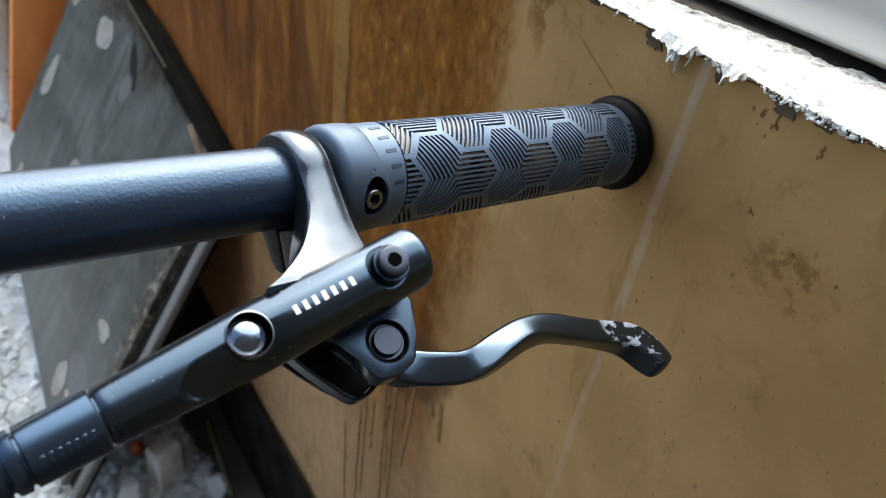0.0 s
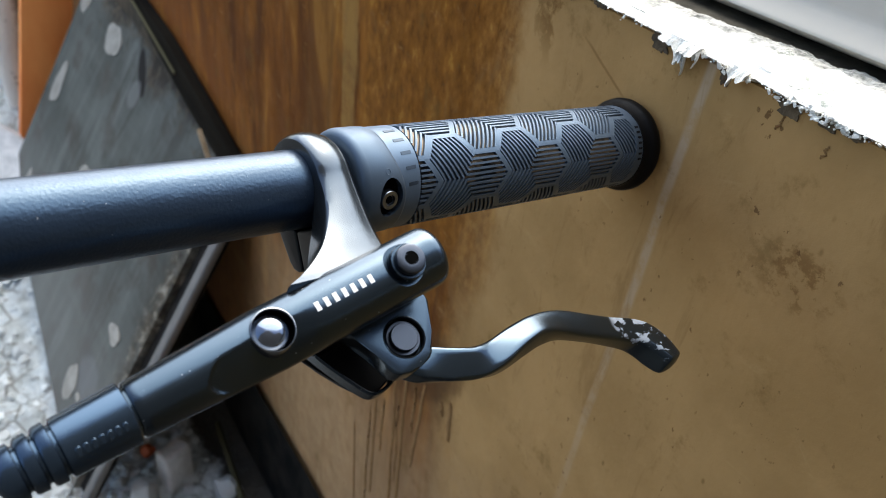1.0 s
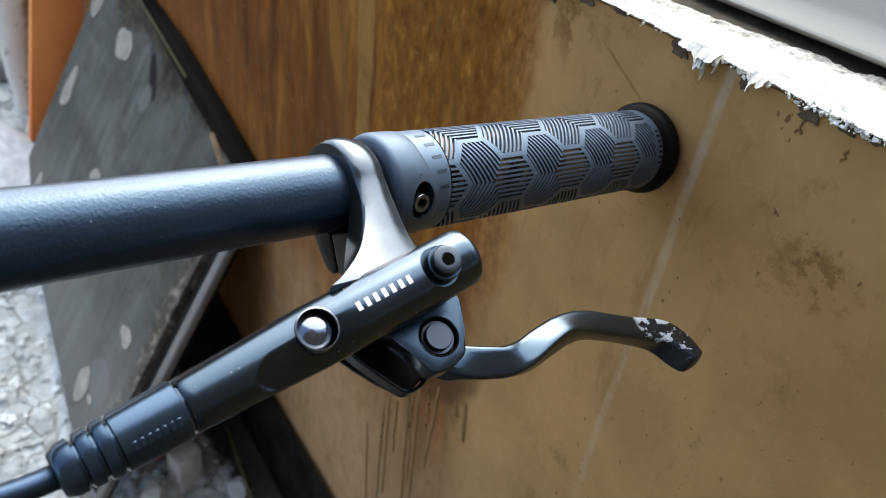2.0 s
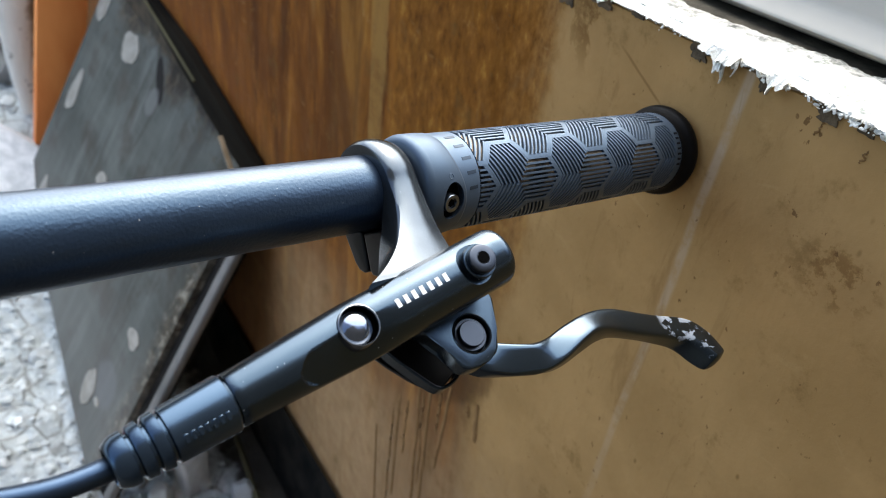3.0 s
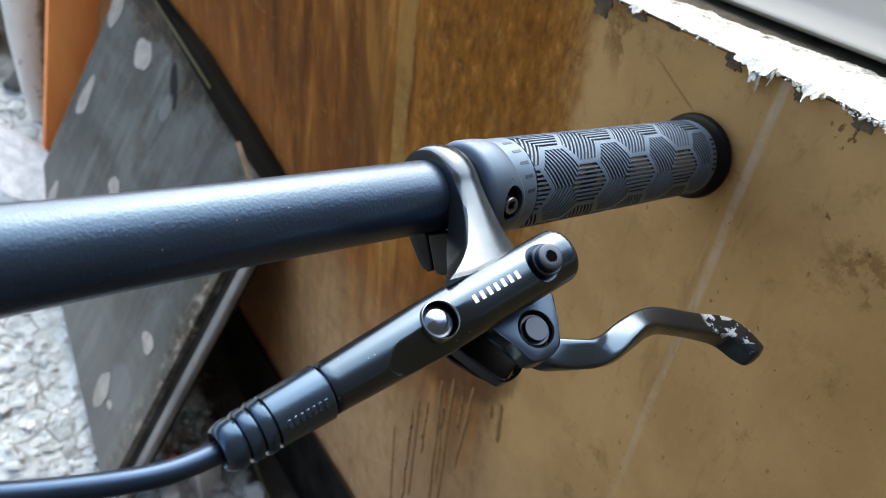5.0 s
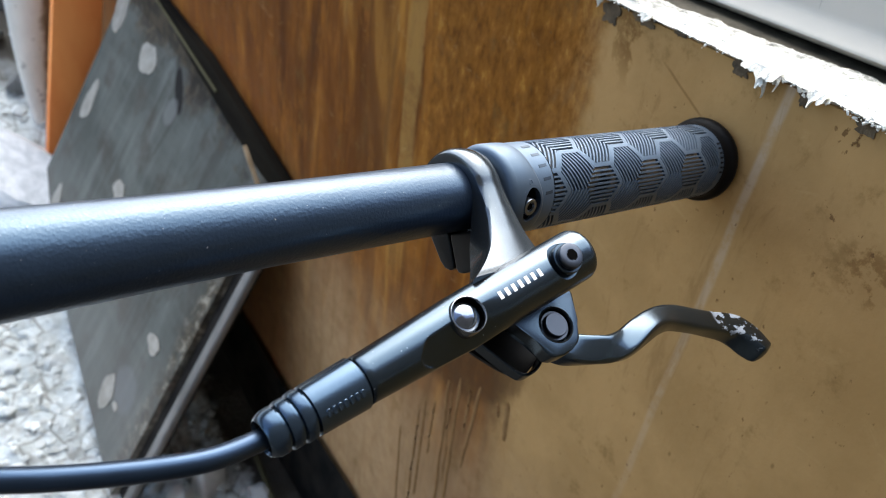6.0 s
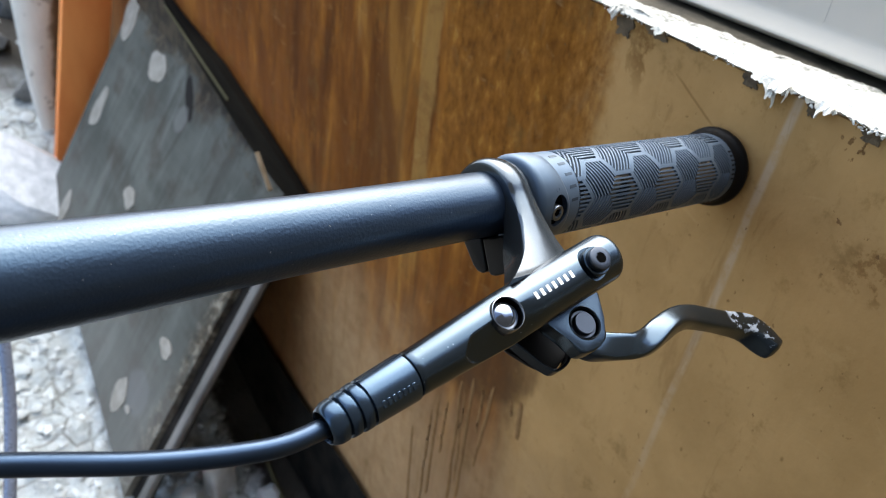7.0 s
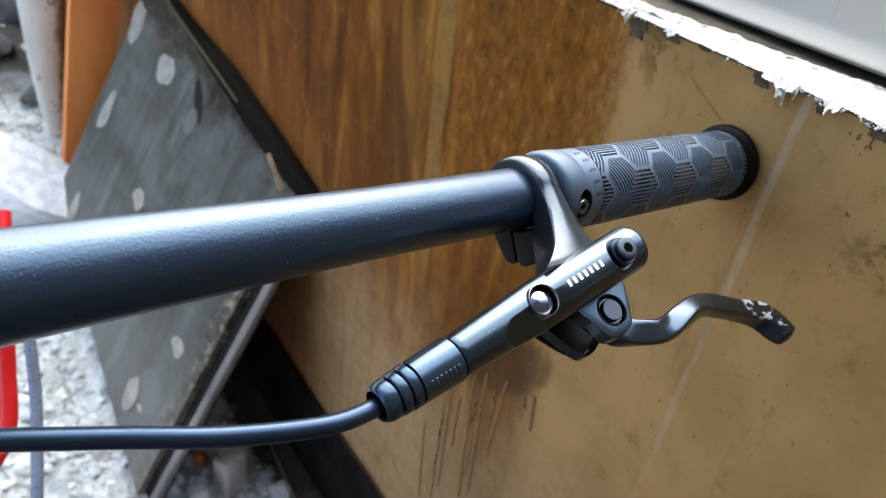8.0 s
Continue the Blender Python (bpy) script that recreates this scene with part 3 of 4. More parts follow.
def plaster_flake(y, w, drop, seed, slant=0.0):
    """A thin torn flake that hangs from the ledge over the paint."""
    top, bot = [], []
    n = 26 if w > 0.004 else 9
    peak = 0.5 + 0.32 * noise.noise(Vector((seed * 3.3, 1, 0)))
    for i in range(n + 1):
        t = i / n
        env = (t / peak if t < peak else (1 - t) / (1 - peak)) ** 0.55
        jag = 0.75 + 0.8 * noise.noise(Vector((t * 4.3, seed, 0))) + 0.5 * noise.noise(Vector((t * 11.0, seed, 4))) + 0.14 * noise.noise(Vector((t * 31.0, seed, 4)))
        yy = y - w / 2 + w * t
        top.append((yy, ledge_z(yy) + 0.0012))
        bot.append((yy + slant * env * drop, ledge_z(yy) - 0.0004 - drop * env * jag))
    bm = bmesh.new()
    layers = []
    for depth in (0.0, 0.0010):
        rows = []
        for u in (0.0, 0.4, 0.8, 1.0):
            row = []
            for (ty, tz), (by, bz) in zip(top, bot):
                p = Vector((0, ty + (by - ty) * u, tz + (bz - tz) * u))
                p.x = WALL_X - 0.0016 - depth - 0.0048 * u * (0.75 + 0.7 * noise.noise(Vector((p.y * 260, p.z * 160, seed)))) - 0.0006 * noise.noise(Vector((p.y * 700, p.z * 700, seed)))
                row.append(bm.verts.new(p))
            rows.append(row)
        layers.append(rows)
        for a, b in zip(rows, rows[1:]):
            for i in range(n):
                bm.faces.new((a[i], a[i + 1], b[i + 1], b[i]))
    for i in range(n):
        for k in (0, -1):
            a, b = layers[0][k], layers[1][k]
            bm.faces.new((a[i], a[i + 1], b[i + 1], b[i]))
    part("plaster_flake", bm, M_PLASTER, ledge, smooth=20)


for args in ((0.1935, 0.017, 0.0040, 1.3, 0.1), (0.1925, 0.0065, 0.0100, 2.1, -0.35), (0.1870, 0.0050, 0.0058, 4.4, -0.5), (0.1670, 0.0080, 0.0052, 3.7, 0.1), (0.2590, 0.006, 0.0024, 5.5), (0.2890, 0.005, 0.0050, 6.1, -0.1)):
    plaster_flake(*args)


def build_crumbs():
    """Loose crumbs of plaster clinging to the torn edge."""
    bm = bmesh.new()
    random.seed(21)
    for k in range(300):
        y = random.choice((random.gauss(0.143, 0.006), random.gauss(0.127, 0.006), random.uniform(0.10, 0.30), random.gauss(0.168, 0.003), random.gauss(0.192, 0.006)))
        size = random.choice((0.0003, 0.0004, 0.0006, 0.0008))
        at = Vector((WALL_X - random.uniform(0.0015, 0.0032), y, ledge_z(y) - 0.0005 - 0.0026 * random.random() ** 2))
        m = Matrix.LocRotScale(at, Euler([random.uniform(0, 6) for i in range(3)]), Vector((size, size * random.uniform(0.8, 2.2), size * random.uniform(0.4, 1.0))))
        geom = bmesh.ops.create_icosphere(bm, subdivisions=1, radius=1.0, matrix=m)
        for v in geom["verts"]:
            v.co += noise.noise_vector(v.co * 1700) * size * 0.8
    ob = part("plaster_crumbs", bm, M_PLASTER, ledge, smooth=20)
    ob["kind"] = "stuff"


build_crumbs()


def bare_patch(y, w, h, seed):
    """Where the paint has come away under the ledge."""
    ring = []
    for i in range(36):
        t = 2 * math.pi * i / 36
        r = 1 + 0.7 * noise.noise(Vector((math.cos(t) * 1.9, math.sin(t) * 1.9, seed))) + 0.35 * noise.noise(Vector((math.cos(t) * 5, math.sin(t) * 5, seed)))
        ring.append((y + w * r * math.cos(t), ledge_z(y) - 0.0018 - h * 0.75 + h * r * math.sin(t)))
    m = Matrix(((0, 0, -1, WALL_X + 0.0004), (-1, 0, 0, 0), (0, 1, 0, 0), (0, 0, 0, 1)))
    part("bare_patch", prism([(-yy, zz) for yy, zz in ring], 0.0006, 0.0012, m), M_GREYPLASTER, wall, smooth=False)


for args in ((0.2052, 0.0048, 0.0036, 1.0), (0.1738, 0.0022, 0.0034, 2.0), (0.1465, 0.0046, 0.0030, 3.0), (0.2830, 0.0060, 0.0062, 4.0), (0.2625, 0.0075, 0.0026, 5.0), (0.1330, 0.0060, 0.0018, 6.0), (0.2400, 0.0035, 0.0010, 7.0), (0.1235, 0.0045, 0.0014, 8.0)):
    bare_patch(*args)


def build_window():
    root = tagged(new("window_frame"), "white painted window frame above a dark grimy gap", "window frame", kind="structure")
    root.location = (0.30, 0.2, 0.742)
    turn = Matrix.Translation((0.3015, 0.2, 0.7389)) @ pose(0, 0, 0, -3.3, 0, 0.2)
    # an undercut sill nose that falls gently forward, then the upright face of the frame
    sect = [(0.0060, -0.0040), (0.0010, -0.0012), (0.0, -0.0003), (0.0001, 0.0004), (0.0006, 0.0010), (0.0020, 0.0020), (0.0085, 0.0054), (0.0098, 0.0062), (0.0105, 0.0072), (0.0110, 0.0090), (0.0130, 0.0360), (0.0145, 0.0375), (0.0560, 0.0375), (0.0560, -0.0040)]
    rail = bmesh.new()
    ends = [[rail.verts.new(turn @ Vector((u, v, w))) for u, w in sect] for v in (-1.2, 1.6)]
    for k in range(len(sect)):
        a = (k + 1) % len(sect)
        rail.faces.new((ends[0][k], ends[0][a], ends[1][a], ends[1][k]))
    rail.faces.new(ends[0][::-1])
    rail.faces.new(ends[1])
    part("lower_rail", rail, M_FRAME, root, smooth=40)
    part("rail_joint", block((0.0, 0.0125, 0.0), (0.010, 0.01262, 0.0270), turn @ Matrix.Translation((0.01090, 0, 0.0090)) @ pose(0, 0, 0, 0, 4.2, 0)), M_JOINT, root, "hairline joint", smooth=False)
    floor = block((WALL_X + 0.012, -1.0, 0.70), (WALL_X + 0.10, 1.6, 0.73))
    for v in floor.verts:
        if v.co.z > 0.72:
            v.co.z = ledge_z(v.co.y) - 0.0020
    part("backing", floor, M_GAP, root, "dark grimy gap", smooth=False)
    return root


window_frame = build_window()


# ---- bicycle ----
B_P, B_D = Vector((0.15, 0.1939, 0.7052)), Vector((1, 0.11, -0.172))
BAR = axes_frame(B_P, B_D, (0, 0, 1))
LEV = axes_frame((0.09, 0.1432, 0.7078), (1, 0.1462, 0.1037), (0, -0.5, 0.87))
BLADE = axes_frame((0.172, 0.1343, 0.677), (0.951, 0.2156, -0.2202), (0.2609, -0.1829, 0.9479))

bicycle = tagged(new("bicycle"), "black and red bicycle leaning its grip on a stained wall", "bicycle")
bicycle.location = (-0.2, 0.45, 0.0)

BAR_R, GRIP_R = 0.0112, 0.0156


def on_bar(s, angle, r):
    """A place on the bar: along it, round it (degrees from up towards the viewer's side), and out from its axis."""
    a = radians(angle)
    return BAR @ Vector((s, -r * math.sin(a), r * math.cos(a)))


def build_handlebar():
    prof = [(-0.36, 0.0158), (-0.30, 0.0156), (-0.25, 0.0145), (-0.21, 0.0132), (-0.17, 0.0123), (-0.14, 0.0116), (-0.11, BAR_R), (0.1, BAR_R)]
    return part("handlebar", lathe(prof, BAR, 72), M_BAR, bicycle, "matte black handlebar tube")


handlebar = build_handlebar()


def build_grip():
    d = 0.0011
    prof = [(-0.0205, BAR_R), (-0.0205, GRIP_R - 0.0006), (-0.0201, GRIP_R), (-0.0098, GRIP_R), (-0.0094, GRIP_R - d)]
    prof += [(0.0947, GRIP_R - d), (0.0952, GRIP_R - 0.0001), (0.0990, GRIP_R), (0.1012, GRIP_R + 0.0004), (0.1014, GRIP_R - 0.0006)]
    grip = part("grip", lathe(prof, BAR, 96), M_RUBBER, bicycle, "grey rubber grip with a cut tread of hatched blocks")
    flange = [(0.0988, GRIP_R - 0.001), (0.0991, GRIP_R + 0.00025), (0.1018, GRIP_R + 0.0008), (0.1028, GRIP_R + 0.0018), (0.1040, GRIP_R + 0.0025), (0.1056, GRIP_R + 0.0027), (0.1074, GRIP_R + 0.0020), (0.1086, GRIP_R), (0.1090, 0.012), (0.1090, 0.002)]
    part("end_flange", lathe(flange, BAR, 72), M_FLANGE, grip, "black flared rubber end")
    part("tread_floor", lathe([(-0.0094, GRIP_R - d - 0.0004), (-0.0093, GRIP_R - d + 0.00006), (0.0947, GRIP_R - d + 0.00006), (0.0948, GRIP_R - d - 0.0004)], BAR, 96, cap=False), M_DUST, grip, "groove floor with tan dust, its shade painted dark")
    # tread: rhombic blocks in hexagons, each hatched in its own direction
    bm = bmesh.new()
    def rib(p, q, width, lift):
        d2 = q - p
        length = d2.length
        if length < 0.0012:
            return
        d2 = d2 / length
        side = Vector((-d2.y, d2.x)) * width / 2
        n = max(1, int(length / 0.0022))
        ring = []
        for i in range(n + 1):
            c = p + d2 * (length * i / n)
            vs = []
            for off, rr in ((side, GRIP_R - 0.0013), (side * 0.86, GRIP_R + lift), (-side * 0.86, GRIP_R + lift), (-side, GRIP_R - 0.0013)):
                w = c + off
                vs.append(bm.verts.new(on_bar(w.x, math.degrees(w.y / GRIP_R), rr)))
            ring.append(vs)
        for a, b in zip(ring, ring[1:]):
            for i in range(3):
                bm.faces.new((a[i], a[i + 1], b[i + 1], b[i]))
        bm.faces.new(ring[0][::-1])
        bm.faces.new(ring[-1])

    def clip(p, d2, poly):
        lo, hi = -1.0, 1.0
        for a, b in zip(poly, poly[1:] + poly[:1]):
            e = b - a
            nrm = Vector((-e.y, e.x))
            den, num = nrm.dot(d2), nrm.dot(a - p)
            if abs(den) < 1e-12:
                if num > 0:
                    return None
                continue
            t = num / den
            if den > 0:
                lo = max(lo, t)
            else:
                hi = min(hi, t)
        return (p + d2 * lo, p + d2 * hi) if hi > lo else None

    S0, S1 = -0.0093, 0.0950
    window = [Vector((S0, -1)), Vector((S1, -1)), Vector((S1, 1)), Vector((S0, 1))]
    R, HH = 0.00977, radians(27) * GRIP_R
    for row in range(-3, 2):
        for col in range(-2, 5):
            c = Vector((0.0083 + 0.0293 * col + (0.01465 if row % 2 else 0.0), radians(70 + 81 * row) * GRIP_R))
            for mid, hatch in ((Vector((-R / 2, -HH)), 58), (Vector((-R / 2, HH)), -58), (Vector((R, 0)), 0)):
                hexa = [c + mid + Vector((R * x, HH * y)) for x, y in ((1, 0), (0.5, 1), (-0.5, 1), (-1, 0), (-0.5, -1), (0.5, -1))]
                if max(q.x for q in hexa) < S0 or min(q.x for q in hexa) > S1:
                    continue
                inner = [c + (q - c) * 0.925 for q in hexa]
                # land between the cubes
                for k in range(6):
                    p, q = hexa[k], hexa[(k + 1) % 6]
                    if (p - c).length < 1e-5 or (q - c).length < 1e-5:
                        continue
                    pi, qi = inner[k], inner[(k + 1) % 6]
                    if abs((p - pi).cross(q - p)) < 1e-9:
                        continue
                    n = 5
                    strip = []
                    for i in range(n + 1):
                        o, s = p + (q - p) * i / n, pi + (qi - pi) * i / n
                        o = Vector((min(max(o.x, S0), S1), o.y))
                        s = Vector((min(max(s.x, S0), S1), s.y))
                        strip.append([bm.verts.new(on_bar(w.x, math.degrees(w.y / GRIP_R), rr)) for w, rr in ((o, GRIP_R - 0.00002), (s, GRIP_R - 0.00002), (s, GRIP_R - 0.0013))])
                    for u, v in zip(strip, strip[1:]):
                        bm.faces.new((u[0], v[0], v[1], u[1]))
                        bm.faces.new((u[1], v[1], v[2], u[2]))
                h = radians(hatch)
                u = Vector((math.cos(h), math.sin(h)))
                v = Vector((-u.y, u.x))
                for i in range(-14, 15):
                    seg = clip(c + v * ((i + 0.5) * 0.00156), u, inner)
                    if not seg:
                        continue
                    p, q = seg
                    if p.x > q.x:
                        p, q = q, p
                    if q.x <= S0 or p.x >= S1:
                        continue
                    if p.x < S0:
                        p = p + (q - p) * ((S0 - p.x) / (q.x - p.x))
                    if q.x > S1:
                        q = p + (q - p) * ((S1 - p.x) / (q.x - p.x))
                    rib(p, q, 0.00078, 0.0)
    part("tread", bm, M_RUBBER, grip, smooth=25)
    # short cut marks at the outer end
    bm = bmesh.new()
    for i in range(7):
        q = [on_bar(s, a, GRIP_R + 0.00022) for s, a in ((0.0966, 34 + 7.5 * i), (0.0984, 34 + 7.5 * i), (0.0984, 37 + 7.5 * i), (0.0966, 37 + 7.5 * i))]
        bm.faces.new([bm.verts.new(v) for v in q])
    for f in bmesh.ops.extrude_face_region(bm, geom=list(bm.faces))["geom"]:
        if isinstance(f, bmesh.types.BMVert):
            w = BAR.inverted() @ f.co
            f.co = BAR @ Vector((w.x, w.y * 0.95, w.z * 0.95))
    part("end_mark", bm, M_GROOVE, grip, "short dark cut marks", smooth=False)
    # raised name on the inner collar: plain bars
    bm = bmesh.new()
    for i in range(5):
        a0 = 70 - 17 * i
        q = [on_bar(s, a, GRIP_R + r) for s, a, r in ((-0.0141 - 0.0004 * i, a0, 0.00012), (-0.0108 - 0.0002 * i, a0 - 1, 0.00012), (-0.0108 - 0.0002 * i, a0 - 5, 0.00012), (-0.0141 - 0.0004 * i, a0 - 4, 0.00012))]
        bm.faces.new([bm.verts.new(v) for v in q])
    ext = bmesh.ops.extrude_face_region(bm, geom=list(bm.faces))
    for v in [g for g in ext["geom"] if isinstance(g, bmesh.types.BMVert)]:
        s = (BAR.inverted() @ v.co)
        v.co = BAR @ Vector((s.x, s.y * 0.985, s.z * 0.985))
    part("embossed_mark", bm, M_EMBOSS, grip, "dark embossed bars", smooth=False)
    # lock ring with its screw
    ring_r = GRIP_R + 0.0005
    prof = [(-0.0302, BAR_R), (-0.0302, ring_r - 0.0020), (-0.0298, ring_r - 0.0011), (-0.0289, ring_r - 0.0004), (-0.0277, ring_r), (-0.0225, ring_r), (-0.0158, ring_r - 0.0002), (-0.0150, ring_r - 0.0005), (-0.0147, ring_r - 0.0010), (-0.0147, BAR_R)]
    bm = lathe(prof, BAR, 96, cap=False, loop=True)
    back = BAR.inverted()
    for v in bm.verts:
        q = back @ v.co
        if q.x > -0.02:
            k = min(1.0, max(0.0, (math.degrees(math.atan2(-q.y, q.z)) - 20) / 65))
            v.co = BAR @ Vector((q.x - 0.0036 * (1 - k * k * (3 - 2 * k)), q.y, q.z))
    ring = part("lock_ring", bm, M_RING, grip, "smooth grey lock-on collar")
    m = axes_frame(on_bar(-0.0206, 80, ring_r), on_bar(-0.0206, 80, 1) - on_bar(-0.0206, 80, 0), B_D)
    # x of m points out of the ring, z runs along the bar
    hole = Matrix(m) @ Matrix.Diagonal((1, 1.45, 1, 1))
    cut(ring, lathe([(-0.0030, 0.0040), (0.0100, 0.0044)], hole, 48))
    cut(grip, lathe([(-0.0030, 0.0040), (0.0100, 0.0044)], hole, 48))
    part("pocket_floor", lathe([(-0.0029, 0.0001), (-0.0028, 0.0043)], hole, 40), M_HOLE, grip)
    head = Matrix(m) @ Matrix.Translation((-0.0016, 0.0008, 0.0))
    part("lock_screw", lathe([(-0.002, 0.0029), (0.0006, 0.0029), (0.0009, 0.0027), (0.0009, 0.0017), (0.0001, 0.0015), (0.0001, 0.0001)], head, 30), M_STEEL, grip, "worn steel socket screw")
    part("screw_socket", lathe([(0.0002, 0.0001), (0.0003, 0.00135)], head, 6), M_HOLE, grip)
    part("moulding_dot", lathe([(-0.0003, 0.0010), (0.0002, 0.00095), (0.00025, 0.0008), (0.0001, 0.0007)], axes_frame(on_bar(-0.0215, 52, ring_r - 0.0002), on_bar(-0.0215, 52, 1) - on_bar(-0.0215, 52, 0), B_D), 20), M_RING, grip)
    return grip


grip = build_grip()


def on_lever(s, angle, r):
    a = radians(angle)
    return LEV @ Vector((s, -r * math.sin(a), r * math.cos(a)))


def build_brake_lever():
    # master cylinder: thin neck, flat-cut shoulder, thick barrel with a rounded end
    prof = [(-0.0445, 0.0058), (-0.0422, 0.0058), (-0.0421, 0.0064), (-0.0418, 0.0066)]
    prof += [(-0.0400 + 0.002 * i, 0.00665 + 0.000092 * i) for i in range(6)]
    prof += [(-0.0280 + 0.0003 * i, 0.0072 + 0.0009 * min(1.0, i / 64)) for i in range(76)]
    prof += [(-0.0050 + 0.004 * i, 0.0081) for i in range(11)]
    prof += [(0.0366, 0.0081), (0.0378, 0.0080), (0.0388, 0.0076), (0.0394, 0.0070), (0.0396, 0.0062), (0.0396, 0.0001)]
    bm = lathe(prof, LEV, 128)
    inv = LEV.inverted()
    tilt = radians(38)
    facet = Vector((0, -math.sin(tilt), math.cos(tilt)))
    for v in bm.verts:
        q = inv @ v.co
        around = math.atan2(-q.y, q.z) - tilt
        if abs(around) > 1.3:
            continue
        edge = -0.0272 + 0.0075 * (around / 0.9) ** 2
        ramp = min(1.0, max(0.0, (q.x - edge) / 0.0008)) * min(1.0, max(0.0, (0.0005 - q.x) / 0.0100)) ** 0.7
        over = q.dot(facet) - 0.0058
        if ramp > 0 and over > 0:
            v.co = LEV @ (q - facet * over * 0.94 * ramp)
    body = part("brake_lever", bm, M_BODY, bicycle, "black hydraulic brake lever with chipped tip")
    cap_m = axes_frame(on_lever(-0.0096, 1, 0), on_lever(-0.0096, 1, 1) - on_lever(-0.0096, 1, 0), LEV.to_3x3() @ Vector((1, 0, 0)))
    bleed_m = axes_frame(on_lever(0.0282, 3, 0), on_lever(0.0282, 3, 1) - on_lever(0.0282, 3, 0), LEV.to_3x3() @ Vector((1, 0, 0)))
    cut(body, lathe([(0.0052, 0.0050), (0.0200, 0.0050)], cap_m, 48), lathe([(0.0060, 0.0055), (0.0072, 0.0056), (0.0200, 0.0062)], bleed_m @ Matrix.Translation((0, 0, -0.0008)), 48))
    # rubber boot at the hose end, ribbed
    prof = [(-0.0440, 0.0059), (-0.0430, 0.0060), (-0.0428, 0.0068), (-0.0431, 0.0071), (-0.0560, 0.0067)]
    for i in range(3):
        s = -0.0572 - 0.0036 * i
        r = 0.0067 - 0.0003 * i
        prof += [(s, r - 0.0001), (s - 0.0003, r - 0.0010), (s - 0.0008, r - 0.0010), (s - 0.0011, r), (s - 0.0031, r - 0.0001)]
    prof += [(-0.0688, 0.0055), (-0.0697, 0.0050), (-0.0699, 0.0046), (-0.0670, 0.0038)]
    part("hose_boot", lathe(prof, LEV, 64, cap=False), M_BOOT, body, "black ribbed rubber hose boot")
    part("boot_mouth", lathe([(-0.0690, 0.0047), (-0.0691, 0.0024)], LEV, 40, cap=False), M_HOLE, body)
    bm = bmesh.new()
    for i in range(7):
        s = -0.0452 - 0.00160 * i
        m = Matrix.Translation(on_lever(s, 30, 0.0071 - 0.031 * (-s - 0.0431))) @ LEV.to_3x3().to_4x4() @ pose(0, 0, 0, 30, 0, 0)
        block((-0.0005, -0.0011, -0.0003), (0.0005, 0.0010, 0.00022), m, 0.0001, 1, bm)
    part("boot_mark", bm, M_BOOT, body, "embossed bars")
    # printed mark on the barrel: plain bars
    for i in range(7):
        s = 0.0022 + 0.0025 * i
        m = Matrix.Translation(on_lever(s, 0, 0.00815)) @ LEV.to_3x3().to_4x4()
        part("printed_bar", block((-0.0006, -0.00115, -0.0002), (0.0006, 0.00115, 0.00004), m), M_PRINT, body, "white printed bar", smooth=False)
    # reservoir cap in its cup
    part("cap_rim", lathe([(0.0030, 0.0053), (0.0081, 0.0053), (0.0084, 0.0052), (0.0085, 0.0050), (0.0083, 0.0049), (0.0064, 0.0049)], cap_m, 48, cap=False), M_RIM, body)
    part("reservoir_cap", lathe([(0.0045, 0.0046), (0.0064, 0.0046), (0.0069, 0.0044), (0.0076, 0.0037), (0.0082, 0.0027), (0.0085, 0.0019), (0.0086, 0.0016), (0.0086, 0.0001)], cap_m @ Matrix.Translation((0, 0, -0.0006)), 40), M_CAP, body, "glossy black round cap")
    part("cap_cup", lathe([(0.0053, 0.0001), (0.0054, 0.0050)], cap_m, 40), M_HOLE, body)
    # bleed screw
    part("screw_washer", lathe([(0.0062, 0.0047), (0.0083, 0.0047), (0.0086, 0.0045), (0.0087, 0.0030)], bleed_m, 40), M_BODY, body)
    part("bleed_screw", lathe([(0.0085, 0.0036), (0.0089, 0.0039), (0.0101, 0.0039), (0.0105, 0.0037), (0.0107, 0.0032), (0.0107, 0.0018), (0.0098, 0.0017), (0.0098, 0.0001)], bleed_m, 40), M_DARKSTEEL, body, "black hexagon socket screw")
    part("screw_socket", lathe([(0.0099, 0.0001), (0.01075, 0.0017)], bleed_m, 6), M_HOLE, body)

    # clamp: a thick strap over the bar that drops, flattens out and widens into the barrel, its outer edge chamfered
    outer = 0.0148
    ctrl = [(-outer * math.sin(radians(w)), outer * math.cos(radians(w)), -0.0433, -0.0338, 0.0035) for w in range(-170, 31, 20)]
    ctrl += [(-0.0115, 0.0098, -0.0434, -0.0338, 0.0045), (-0.0158, 0.0075, -0.0442, -0.0340, 0.0080), (-0.0205, 0.0053, -0.0462, -0.0345, 0.0110), (-0.0250, 0.0034, -0.0492, -0.0350, 0.0125)]
    ctrl += [(-0.0295, 0.0019, -0.0530, -0.0353, 0.0125), (-0.0335, 0.0008, -0.0578, -0.0352, 0.0115), (-0.0370, 0.0002, -0.0630, -0.0345, 0.0100), (-0.0400, 0.0004, -0.0680, -0.0335, 0.0090)]
    path = spline([(0, c[0], c[1]) for c in ctrl], 5)
    sides = spline([c[2:5] for c in ctrl], 5)
    web = bmesh.new()
    rings = []
